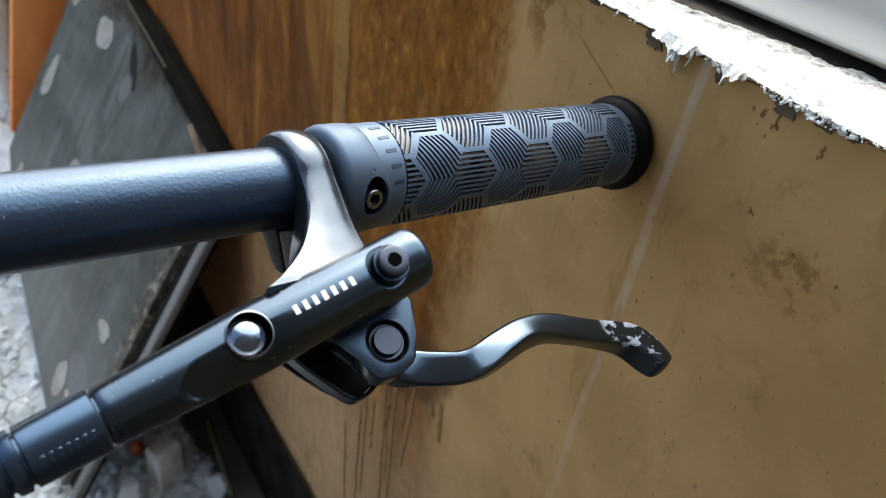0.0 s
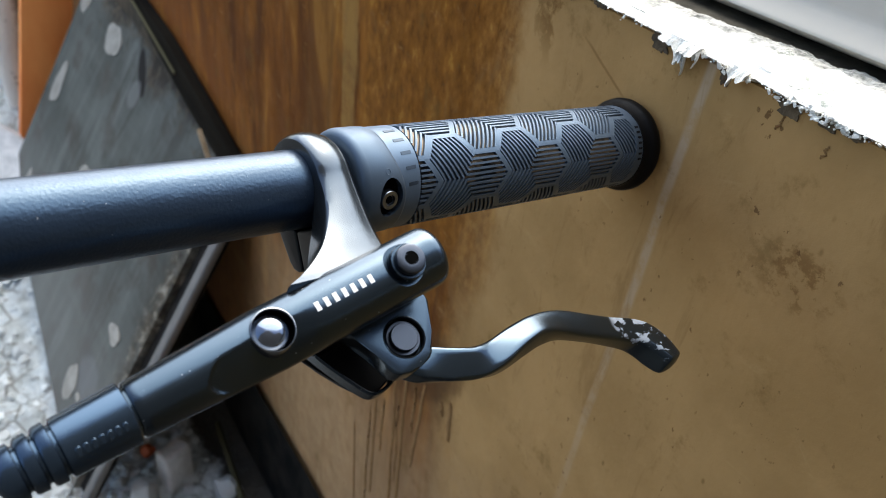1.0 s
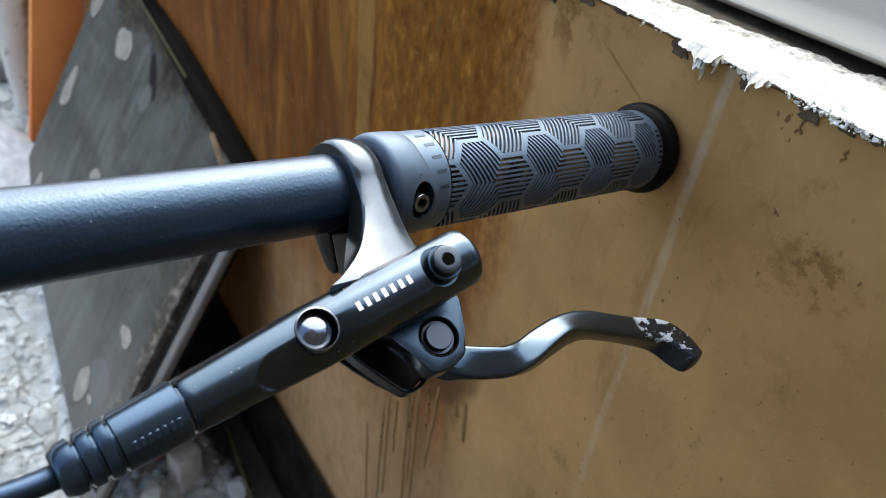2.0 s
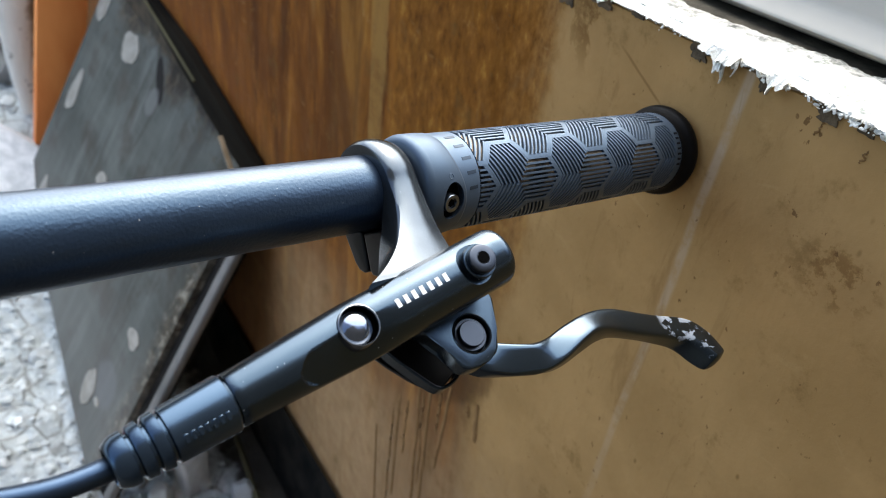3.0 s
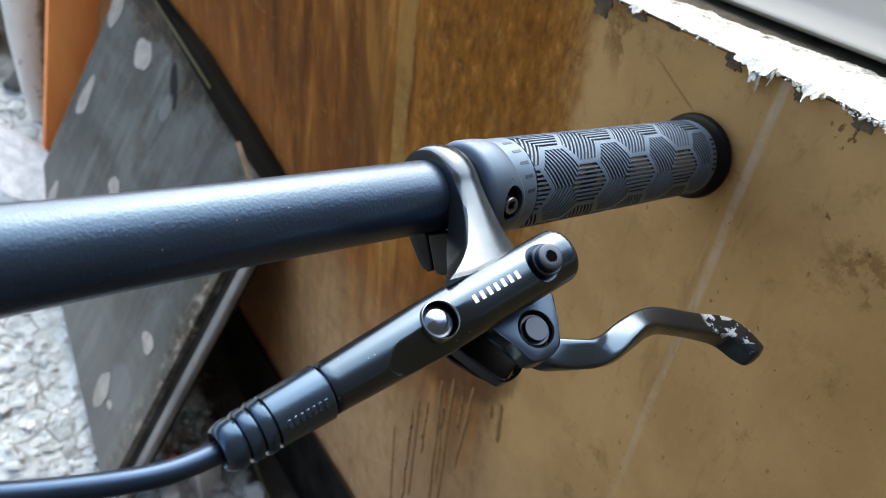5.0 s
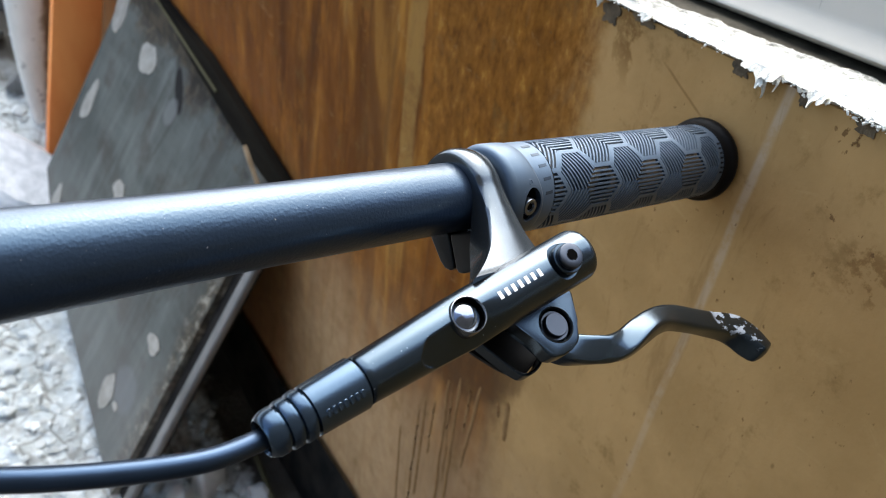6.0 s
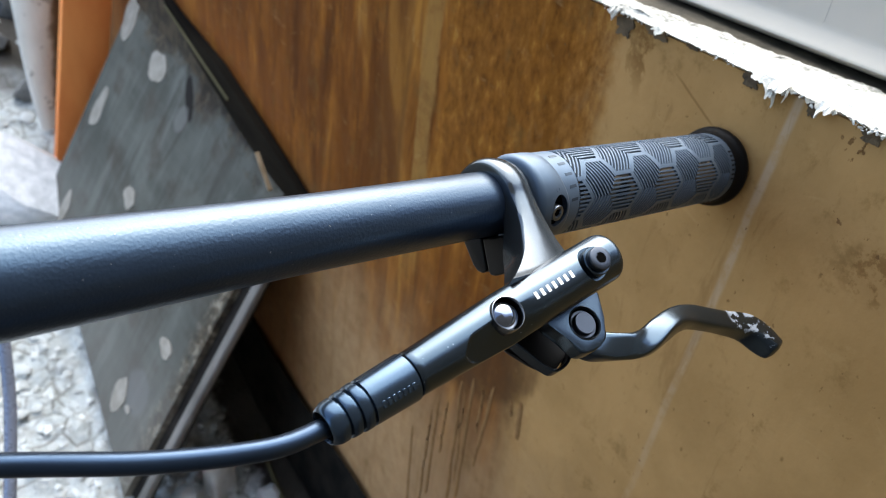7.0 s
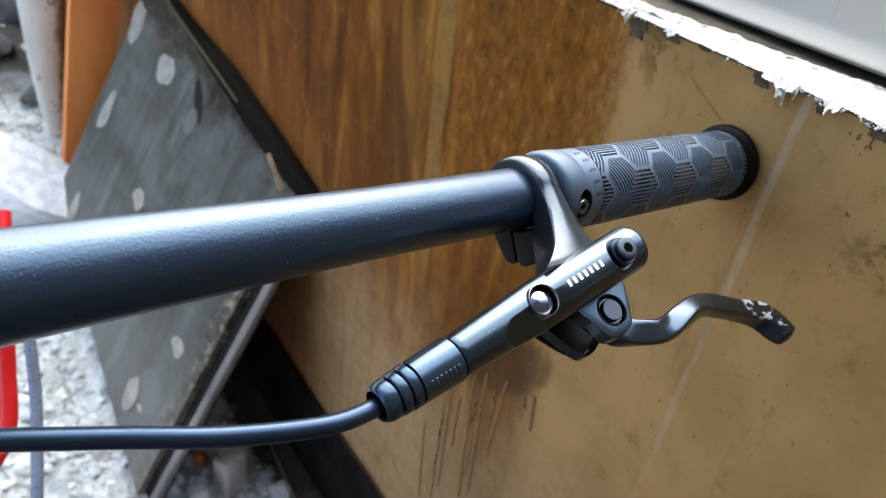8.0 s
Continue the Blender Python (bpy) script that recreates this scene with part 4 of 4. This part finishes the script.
    for i, (q, w) in enumerate(zip(path, sides)):
        d = path[min(i + 1, len(path) - 1)] - path[max(i - 1, 0)]
        nrm = Vector((0, d.z, -d.y)).normalized()
        left, right, deep = w
        fall = 0.05 * min(1.0, max(0.0, (deep - 0.0035) / 0.005)) * (right - left)
        ch = min(0.0030, deep * 0.8)
        wide = right - left
        sect = ((left, -deep), (left, -0.0014), (left + 0.0002, -0.0006), (left + 0.0008, 0.0), (left + 0.22 * wide, 0.00055 - 0.22 * fall), (left + 0.45 * wide, 0.0008 - 0.45 * fall), (left + 0.70 * wide, 0.0006 - 0.7 * fall), (left + 0.88 * wide, 0.0002 - 0.9 * fall), (right - 0.0003, -fall - 0.0001), (right + 0.0002, -fall - 0.0002), (right + ch, -fall - ch), (right + ch, -fall - max(deep, ch + 0.0002)))
        rings.append([web.verts.new(BAR @ (q + Vector((x, 0, 0)) + nrm * o)) for x, o in sect])
    for p, q in zip(rings, rings[1:]):
        for i in range(12):
            j = (i + 1) % 12
            web.faces.new((p[i], p[j], q[j], q[i]))
    web.faces.new(rings[0])
    web.faces.new(rings[-1])
    part("clamp_arm", web, M_CLAMP, body, "satin grey aluminium clamp strap", smooth=30)
    # split ears below the bar, a narrow slit between them
    side = BAR @ Matrix(((0, 0, 1, 0), (1, 0, 0, 0), (0, 1, 0, 0), (0, 0, 0, 1)))
    rear = [(0.0060, -0.0125), (0.0035, -0.0168), (-0.0040, -0.0222), (-0.0066, -0.0231), (-0.0092, -0.0226), (-0.0108, -0.0206), (-0.0040, -0.0115)]
    front = [(-0.0046, -0.0112), (-0.0113, -0.0201), (-0.0128, -0.0210), (-0.0150, -0.0200), (-0.0200, -0.0150), (-0.0235, -0.0100), (-0.0215, -0.0030), (-0.0130, -0.0050)]
    for out in (rear, front):
        part("clamp_ear", prism(out, -0.0431, -0.0335, side, 0.0009, 3), M_COLLAR, body)

    # pivot bracket: an arched plate over the blade's root and a thin lip below it
    out = [(0.0100, -0.0030), (0.0370, -0.0030), (0.0368, -0.0086), (0.0326, -0.0162), (0.0298, -0.0208), (0.0283, -0.0220), (0.0250, -0.0228), (0.0221, -0.0230), (0.0188, -0.0221), (0.0171, -0.0208), (0.0163, -0.0184), (0.0160, -0.0131), (0.0144, -0.0095), (0.0121, -0.0069)]
    plate = part("pivot_bracket", prism(out, -0.0172, -0.0104, LEV, 0.0008, 3), M_BODY, body)
    m = axes_frame(LEV @ Vector((0.0250, -0.0140, -0.0104)), LEV.to_3x3() @ Vector((0, 0, 1)), LEV.to_3x3() @ Vector((1, 0, 0)))
    cut(plate, lathe([(-0.0030, 0.0054), (0.0050, 0.0058)], m, 40))
    part("pivot_cup", lathe([(-0.0029, 0.0001), (-0.0028, 0.0053)], m, 40), M_HOLE, body)
    part("pivot_seat", lathe([(-0.0006, 0.0058), (0.0002, 0.0058), (0.0004, 0.0056), (0.0002, 0.0054), (-0.0008, 0.0053)], m, 40, cap=False), M_CLAMP, body)
    part("pivot_washer", lathe([(-0.0028, 0.0048), (-0.0012, 0.0048), (-0.0010, 0.0046), (-0.0010, 0.0036)], m, 40, cap=False), M_DARKSTEEL, body)
    part("pivot_bolt", lathe([(-0.0028, 0.0038), (0.0004, 0.0038), (0.0007, 0.0036), (0.0007, 0.0001)], m @ Matrix.Translation((0, 0, -0.0002)), 40), M_DARKSTEEL, body, "dark steel pivot bolt")
    lip = [(0.0035, -0.0025, -0.0195), (0.0062, -0.0080, -0.0215), (0.0100, -0.0150, -0.0232), (0.0128, -0.0198, -0.0242), (0.0146, -0.0217, -0.0245), (0.0172, -0.0224, -0.0244), (0.0210, -0.0218, -0.0242), (0.0260, -0.0190, -0.0240)]
    wall_line = spline(lip, 6)
    bm = bmesh.new()
    rings = []
    for i, q in enumerate(wall_line):
        d = wall_line[min(i + 1, len(wall_line) - 1)] - wall_line[max(i - 1, 0)]
        inn = Vector((-d.y, d.x, 0)).normalized()
        rings.append([bm.verts.new(LEV @ (q + inn * a + Vector((0, 0, b)))) for a, b in ((0, -0.0050), (0, -0.0003), (0.0003, 0.0), (0.0007, 0.0), (0.0010, -0.0003), (0.0010, -0.0050))])
    for p, q in zip(rings, rings[1:]):
        for i in range(6):
            bm.faces.new((p[i], p[(i + 1) % 6], q[(i + 1) % 6], q[i]))
    bm.faces.new(rings[0])
    bm.faces.new(rings[-1])
    part("bracket_lip", bm, M_BODY, body)
    part("bracket_lower", prism([(0.0035, -0.0025), (0.0062, -0.0080), (0.0100, -0.0150), (0.0132, -0.0198), (0.0172, -0.0216), (0.0260, -0.0190), (0.0340, -0.0025)], -0.0300, -0.0285, LEV, 0.0004, 1), M_COLLAR, body)
    part("bracket_back", prism([(0.0020, 0.003), (0.0360, 0.003), (0.0350, -0.0060), (0.0070, -0.0050)], -0.0295, -0.003, LEV, 0.001, 2), M_COLLAR, body)

    # blade: rounded section swept in its own plane, its broad face turning along it; the tip hooks down
    line = [(-52, 17.1, 9.0, -7.4, 7.4, 20), (-48.3, 13.7, 9.4, -7.2, 7.4, 22), (-43.7, 10.8, 9.4, -6.2, 6.8, 32), (-39.2, 8.4, 9.2, -5.2, 6.6, 36), (-34.5, 6.6, 9.0, -4.6, 6.6, 34), (-27.5, 5.4, 8.8, -3.6, 7.0, 6), (-18, 6.0, 8.4, -1.4, 7.0, -12), (-8.6, 6.4, 8.0, -0.4, 7.2, -8), (1.5, 5.2, 8.0, -0.8, 7.4, 16), (12.5, 0.9, 7.8, -1.6, 7.6, 24), (22, -3.0, 8.0, -2.6, 8.0, 20), (29.5, -6.6, 9.0, -3.0, 8.8, 16), (34.5, -10.6, 10.0, -3.6, 9.8, 10), (37.0, -15.2, 9.6, -4.2, 10.2, 6), (38.0, -19.6, 8.0, -4.4, 9.4, 4), (38.3, -22.6, 5.6, -4.0, 8.0, 4)]
    pts = spline([(p[0] / 1000, p[1] / 1000, p[2] / 1000) for p in line], 8)
    more = spline([(p[3] / 1000, p[4] / 1000, radians(p[5])) for p in line], 8)
    bm = bmesh.new()
    rings = []
    seg = 32
    for i, (q, w3) in enumerate(zip(pts, more)):
        a, b = pts[max(0, i - 1)], pts[min(len(pts) - 1, i + 1)]
        d = Vector((b.x - a.x, b.y - a.y)).normalized()
        n2 = Vector((-d.y, d.x))
        left = len(pts) - 1 - i
        fade = (0.35, 0.68, 0.87, 0.96)[left] if left < 4 else 1.0
        lift, thick, twist = w3
        vs = []
        for k in range(seg):
            w = 2 * math.pi * k / seg
            cx, cz = math.cos(w), math.sin(w)
            cx, cz = math.copysign(abs(cx) ** 0.40, cx) * q.z / 2, math.copysign(abs(cz) ** 0.40, cz) * thick / 2
            cx, cz = cx * math.cos(twist) - cz * math.sin(twist), cx * math.sin(twist) + cz * math.cos(twist)
            p2 = Vector((q.x, q.y)) + n2 * (cx * fade)
            vs.append(bm.verts.new(BLADE @ Vector((p2.x, p2.y, lift + cz * fade))))
        rings.append(vs)
    for a, b in zip(rings, rings[1:]):
        for k in range(seg):
            j = (k + 1) % seg
            bm.faces.new((a[k], a[j], b[j], b[k]))
    bm.faces.new(rings[0])
    bm.faces.new(rings[-1])
    part("lever_blade", bm, M_LEVER, body, "black lever blade, paint chipped to bare metal at its tip", smooth=60)
    return body


brake_lever = build_brake_lever()

hose_line = [LEV @ Vector((-0.064, 0, 0)), LEV @ Vector((-0.071, 0, 0)), (0.005, 0.1310, 0.7035), (-0.020, 0.1345, 0.7090), (-0.045, 0.1420, 0.7141), (-0.075, 0.1500, 0.7208), (-0.12, 0.17, 0.722), (-0.18, 0.22, 0.67)]
part("brake_hose", sweep(spline(hose_line, 10), 0.0027, 20), M_HOSE, bicycle, "black brake hose")

# red frame tubes and black cable lower down
tube_bend = [(-0.024, 0.64, 0.466), (-0.040, 0.59, 0.42), (-0.052, 0.56, 0.37), (-0.062, 0.535, 0.335), (-0.082, 0.517, 0.315), (-0.12, 0.5, 0.29)]
part("frame_tube", sweep(spline(tube_bend, 8), 0.0075, 20), M_RED, bicycle, "glossy red curved frame tube")
part("frame_tube", sweep(spline([(-0.098, 0.5, 0.3), (-0.103, 0.49, 0.2), (-0.108, 0.47, 0.02)], 6), 0.014, 24), M_RED, bicycle, "glossy red lower frame tube")
tube_line = [(-0.028, 0.53, 0.48), (-0.034, 0.501, 0.446), (-0.040, 0.475, 0.416), (-0.049, 0.448, 0.389), (-0.057, 0.426, 0.369), (-0.07, 0.40, 0.34)]
part("cable_tube", sweep(spline(tube_line, 8), 0.0042, 20), M_CABLE, bicycle, "blue grey cable housing")


# ---- things against the wall ----
def build_board():
    """A board on its long edge, leaning on the wall."""
    foot, top = Vector((0.047, 0.0, 0.028)), Vector((0.252, 0.0, 0.408))
    root = tagged(new("leaning_board"), "weathered grey board with pale paint spots leaning against the wall", "board")
    root.location = (foot.x, 0.9, 0.03)
    x = (top - foot)
    m = axes_frame((foot.x, 0.645, foot.z), x, (-0.88, 0, 0.47))
    # in m: x up the slope, y away along the wall or back, z out of the face
    sgn = 1.0 if (m.to_3x3() @ Vector((0, 1, 0))).y > 0 else -1.0
    L, H, E = 0.575 * sgn, x.length, 0.022 * sgn
    bm = prism([(0, E), (H, E), (H + 0.012, L), (0.09, L)] if sgn > 0 else [(0, E), (0.09, L), (H + 0.012, L), (H, E)], -0.02, 0.0, m, 0.002, 2)
    part("face_board", bm, M_PLANK, root)
    part("end_strip", block((0.005, min(-0.017 * sgn, -0.003 * sgn), -0.008), (H, max(-0.017 * sgn, -0.003 * sgn), 0.001), m, 0.0030, 3), M_EDGE, root, "pale cut edge strip")
    # the shade in this recess is put into its near-black colour
    part("end_rebate", block((0.005, min(-0.0038 * sgn, 0.0218 * sgn), -0.020), (H, max(-0.0038 * sgn, 0.0218 * sgn), -0.008), m, 0.001, 1), M_DARKEDGE, root, "rebate with its shade painted near black")
    # dirty upper edge that rises behind the batten
    rise = [(0.700, 0.392), (0.700, 0.398), (0.787, 0.4150), (0.920, 0.4400), (1.047, 0.4725), (1.200, 0.4900), (1.200, 0.4000)]
    flat = Matrix(((0, 0, -1, 0.2598), (-1, 0, 0, 0), (0, 1, 0, 0), (0, 0, 0, 1)))
    part("upper_edge", roughen(prism([(-y, z) for y, z in rise], 0.0, 0.0060, flat, 0.001, 1), 0.0012, 40), M_PLANK, root, "brown dirty upper edge")
    spots = [(0.398, 0.405, 0.032, 0.022), (0.412, 0.553, 0.05, 0.019), (0.276, 0.528, 0.05, 0.015), (0.116, 0.495, 0.05, 0.011), (0.240, 0.323, 0.021, 0.014), (0.173, 0.084, 0.017, 0.012), (0.064, 0.128, 0.042, 0.012), (0.069, 0.097, 0.007, 0.006)]
    for k, (u, v, a, b) in enumerate(spots):
        bm = bmesh.new()
        ring = []
        for i in range(44):
            w = 2 * math.pi * i / 44
            r = 1 + 0.36 * noise.noise(Vector((math.cos(w) * 1.1, math.sin(w) * 1.1, k * 3.7))) + 0.10 * noise.noise(Vector((math.cos(w) * 4, math.sin(w) * 4, k * 3.7)))
            ring.append((u + 0.62 * a * r * math.cos(w), (v + 1.3 * b * r * math.sin(w)) * sgn))
        if sgn < 0:
            ring = ring[::-1]
        part("paint_spot", prism(ring, 0.0005, 0.0012, m), M_SPOT, root, smooth=False)
    return root


board = build_board()


def slanted(name, a, b, w, d, material, label, category, bevel=0.003, hint=(0, -1, 0)):
    """A straight timber from a to b, w wide and d deep."""
    a, b = Vector(a), Vector(b)
    m = axes_frame(a, b - a, hint)
    bm = block((0, -w / 2, -d / 2), ((b - a).length, w / 2, d / 2), m, bevel, 2)
    return thing(name, roughen(bm, 0.001, 30), material, label, category)


# width and near-black colour take in the shadow between board and wall
wedge = [(0.600, 0.384), (0.600, 0.416), (0.7306, 0.4405), (0.857, 0.4634), (1.000, 0.4700), (1.062, 0.4765), (1.047, 0.4700), (0.920, 0.4380), (0.787, 0.4130)]
stand = Matrix(((0, 0, -1, 0.2590), (-1, 0, 0, 0), (0, 1, 0, 0), (0, 0, 0, 1)))
thing("timber_batten", roughen(prism([(-y, z) for y, z in wedge], 0.0, 0.0110, stand, 0.002, 2), 0.0015, 30), M_DARKWOOD, "near-black tapering batten on the leaning board, shadow beside it included", "batten")
slanted("wood_splinter", (0.2315, 0.664, 0.4110), (0.2330, 0.702, 0.4335), 0.0045, 0.003, M_PALEWOOD, "thin pale split stick on the batten", "stick", 0.0005)
slanted("thin_lath", (0.2455, 0.815, 0.4385), (0.2455, 1.03, 0.4695), 0.003, 0.003, M_LATH, "thin olive lath lying along the batten", "lath", 0.001)
slanted("wood_stick", (0.226, 0.700, 0.012), (0.214, 0.585, 0.006), 0.006, 0.006, M_LATH, "thin grey brown stick on the dark ground", "stick", 0.001)
slanted("orange_board", (0.138, 1.27, 0.05), (0.224, 1.31, 0.48), 0.070, 0.022, M_ORANGE, "faded orange painted board leaning on the wall", "board")


def build_post():
    """A rough rounded post, thinner at its foot."""
    rows = [(0.136, 1.400, 0.06, 0.006), (0.137, 1.407, 0.11, 0.011), (0.139, 1.415, 0.18, 0.020), (0.146, 1.425, 0.26, 0.030), (0.154, 1.435, 0.35, 0.037), (0.162, 1.445, 0.45, 0.040), (0.170, 1.455, 0.56, 0.041)]
    bm = bmesh.new()
    rings = []
    for x, y, z, r in rows:
        rings.append([bm.verts.new((x + r * math.cos(a) * (1 + 0.08 * noise.noise(Vector((math.cos(a), z * 9, 1)))), y + 0.7 * r * math.sin(a), z)) for a in (2 * math.pi * i / 20 for i in range(20))])
    for p, q in zip(rings, rings[1:]):
        for i in range(20):
            bm.faces.new((p[i], p[(i + 1) % 20], q[(i + 1) % 20], q[i]))
    bm.faces.new(rings[0])
    bm.faces.new(rings[-1])
    return thing("white_post", bm, M_POST, "dirty white rounded post leaning beside the wall", "post")


white_post = build_post()
slanted("olive_timber", (0.195, 1.66, 0.02), (0.235, 1.64, 0.6), 0.05, 0.05, M_OLIVE, "old olive brown timber behind the white post", "timber")


# thin near-black sheet with an almost level top edge
def build_sheet():
    bm = bmesh.new()
    rows = []
    for i in range(40):
        y = 0.22 + 0.93 * i / 39
        top = 0.132 + 0.004 * noise.noise(Vector((y * 9, 2, 0))) + 0.002 * noise.noise(Vector((y * 40, 5, 0)))
        row = []
        for j in range(10):
            z = top * j / 9
            row.append(bm.verts.new((WALL_X - 0.006 - 0.05 * max(0, 0.12 - z) + 0.002 * noise.noise(Vector((y * 12, z * 12, 5))), y, z)))
        rows.append(row)
    for a, b in zip(rows, rows[1:]):
        for j in range(9):
            bm.faces.new((a[j], a[j + 1], b[j + 1], b[j]))
    bmesh.ops.solidify(bm, geom=list(bm.faces), thickness=0.004)
    return thing("dark_sheet", bm, M_BLACK, "near-black sheet standing against the foot of the wall", "sheet")


dark_sheet = build_sheet()


def stone_mesh(name, seed, material):
    bm = bmesh.new()
    bmesh.ops.create_icosphere(bm, subdivisions=2, radius=1.0)
    for v in bm.verts:
        n = v.co.normalized()
        k = 1 + 0.45 * noise.noise(n * 1.1 + Vector((seed * 9.1, seed, 0))) + 0.16 * noise.noise(n * 3.3 + Vector((0, seed * 5.3, seed)))
        v.co = n * k
        for ax in (Vector((1, 0.3, seed % 1)), Vector((-0.4, 1, 0.2)), Vector((0.2, -0.8, 0.7)), Vector((-0.8, -0.3, 0.5))):
            ax = ax.normalized()
            over = v.co.dot(ax) - 0.72
            if over > 0:
                v.co -= ax * over * 0.85
    me = bpy.data.meshes.new(name)
    bm.to_mesh(me)
    bm.free()
    me.materials.append(material)
    for p in me.polygons:
        p.use_smooth = True
    me.set_sharp_from_angle(angle=radians(28))
    return me


STONES = [stone_mesh("stone", 1.37 * k + 0.4, M_STONE) for k in range(8)]
DARK_STONES = [stone_mesh("stone", 1.9 * k + 0.7, M_DARKSTONE) for k in range(4)]
PIECE = stone_mesh("broken_brick", 4.1, M_PIECE)
CHIP = stone_mesh("brick_chip", 2.2, M_CHIP)
SLAB = stone_mesh("cement_lump", 3.3, M_SLAB)


def put_stone(me, x, y, size, flat, name, parent=None, lift=0.2):
    ob = new(name, me)
    ob.matrix_basis = Matrix.LocRotScale(Vector((x, y, ground_height(x, y) + size * flat * lift)), Euler((random.uniform(-0.4, 0.4), random.uniform(-0.4, 0.4), random.uniform(0, 6.3))), Vector((size * random.uniform(0.8, 1.25), size, size * flat)))
    ob.parent = parent
    return ob


lump = put_stone(SLAB, 0.035, 1.27, 0.10, 0.55, "cement_lump", lift=0.5)
lump.matrix_basis = Matrix.LocRotScale(Vector((0.02, 1.29, 0.13)), Euler((0.1, -0.15, 0.5)), Vector((0.10, 0.17, 0.05)))
tagged(lump, "large white lump of set cement on the rubble", "lump")
for x, y, s in ((0.118, 0.640, 0.018), (0.205, 0.610, 0.016), (0.138, 0.600, 0.020)):
    tagged(put_stone(PIECE, x, y, s, 1.1, "broken_brick", lift=0.7), "broken greyish brick piece in the shadow by the wall", "brick", "broken pieces")
bm = block((-0.018, -0.013, -0.012), (0.018, 0.013, 0.046), Matrix.Translation((0.158, 0.652, 0.0)) @ pose(0, 0, 0, -8, 6, 24), 0.007, 3)
thing("brick_stump", roughen(bm, 0.004, 60), M_PIECE, "pale broken brick end standing among the rubble", "brick", smooth=25)
random.seed(8)
for k in range(48):
    put_stone(random.choice(STONES), random.uniform(0.085, 0.195), random.uniform(0.575, 0.75), random.choice((0.006, 0.009, 0.012)), random.uniform(0.5, 0.8), "stone", ground, 0.3)
tagged(put_stone(CHIP, 0.140, 0.712, 0.010, 0.7, "brick_chip", lift=0.6), "small orange red brick chip under the board", "brick chip")
random.seed(5)
for k in range(120):
    y = 0.55 + 1.5 * random.random() ** 1.4
    x = random.uniform(-0.32, 0.10) + 0.08 * (y - 0.7)
    put_stone(random.choice(STONES), x, y, random.choice((0.006, 0.008, 0.010, 0.013, 0.017)), random.uniform(0.3, 0.6), "stone", ground, 0.1)
for k in range(40):
    x, y = random.uniform(-0.1, 0.22), random.uniform(1.5, 2.6)
    put_stone(random.choice(DARK_STONES), x, y, random.uniform(0.02, 0.06), 0.7, "stone", ground)


def build_gravel():
    bm = bmesh.new()
    bmesh.ops.create_icosphere(bm, subdivisions=1, radius=1.0)
    bv = np.array([v.co[:] for v in bm.verts])
    bf = np.array([[v.index for v in f.verts] for f in bm.faces])
    bm.free()
    rng = np.random.default_rng(4)
    V, Fc = [], []
    for k in range(6000):
        y = 0.5 + 1.5 * rng.random() ** 1.3
        x = rng.uniform(-0.35, 0.25)
        if y > 1.5 or (x > 0.20 and y > 0.58):
            continue
        s = rng.choice((0.0012, 0.0018, 0.0025, 0.0035, 0.005, 0.0065))
        a = rng.uniform(0, 6.28)
        ca, sa = math.cos(a), math.sin(a)
        v = bv * (1 + rng.uniform(-0.5, 0.5, (len(bv), 1))) * (s * rng.uniform(0.8, 1.7), s, s * rng.uniform(0.3, 0.6))
        v = np.stack((v[:, 0] * ca - v[:, 1] * sa, v[:, 0] * sa + v[:, 1] * ca, v[:, 2]), 1) + (x, y, ground_height(x, y) + s * 0.1)
        Fc.append(bf + len(V) * len(bv))
        V.append(v)
    me = bpy.data.meshes.new("gravel")
    me.from_pydata(np.concatenate(V).tolist(), [], np.concatenate(Fc).tolist())
    me.materials.append(M_GRAVEL)
    ob = new("gravel", me)
    ob.parent = ground
    ob["kind"] = "stuff"
    return ob


gravel = build_gravel()


# ---- runs of brown paint on the wall ----
def run(y, z0, z1, w, lean, seed):
    bm = bmesh.new()
    pts, rad = [], []
    w *= 2.2 if z0 < 0.5 else 0.85
    for i in range(14):
        t = i / 13
        pts.append(Vector((WALL_X - 0.0002, y + lean * t + 0.0015 * noise.noise(Vector((t * 4, seed, 0))), z0 + (z1 - z0) * t)))
        rad.append(w * (0.75 + 0.25 * noise.noise(Vector((t * 6, seed, 3))) + (0.5 if t > 0.93 else 0)) * (0.5 if i in (0, 13) else 1))
    sweep(pts, rad, 8, bm)
    for v in bm.verts:
        v.co.x = WALL_X - 0.0003 + (v.co.x - WALL_X + 0.0002) * 0.2
    part("paint_run", bm, M_DRIP, wall)


for args in ((0.356, 0.408, 0.263, 0.0011, -0.008, 1), (0.343, 0.422, 0.284, 0.0011, -0.005, 2), (0.320, 0.434, 0.341, 0.0010, 0.005, 3), (0.330, 0.422, 0.376, 0.0009, -0.001, 4), (0.299, 0.438, 0.427, 0.0012, -0.002, 5), (0.290, 0.447, 0.413, 0.0013, -0.004, 6), (0.381, 0.368, 0.244, 0.0009, -0.003, 7), (0.369, 0.373, 0.310, 0.0008, 0.0, 8), (0.388, 0.345, 0.218, 0.0009, -0.002, 9), (0.412, 0.301, 0.199, 0.0008, -0.008, 10), (0.350, 0.40, 0.30, 0.0007, -0.006, 17), (0.1472, 0.7290, 0.7230, 0.0007, 0.0012, 11), (0.1291, 0.7275, 0.7222, 0.0006, 0.0008, 14)):
    run(*args)
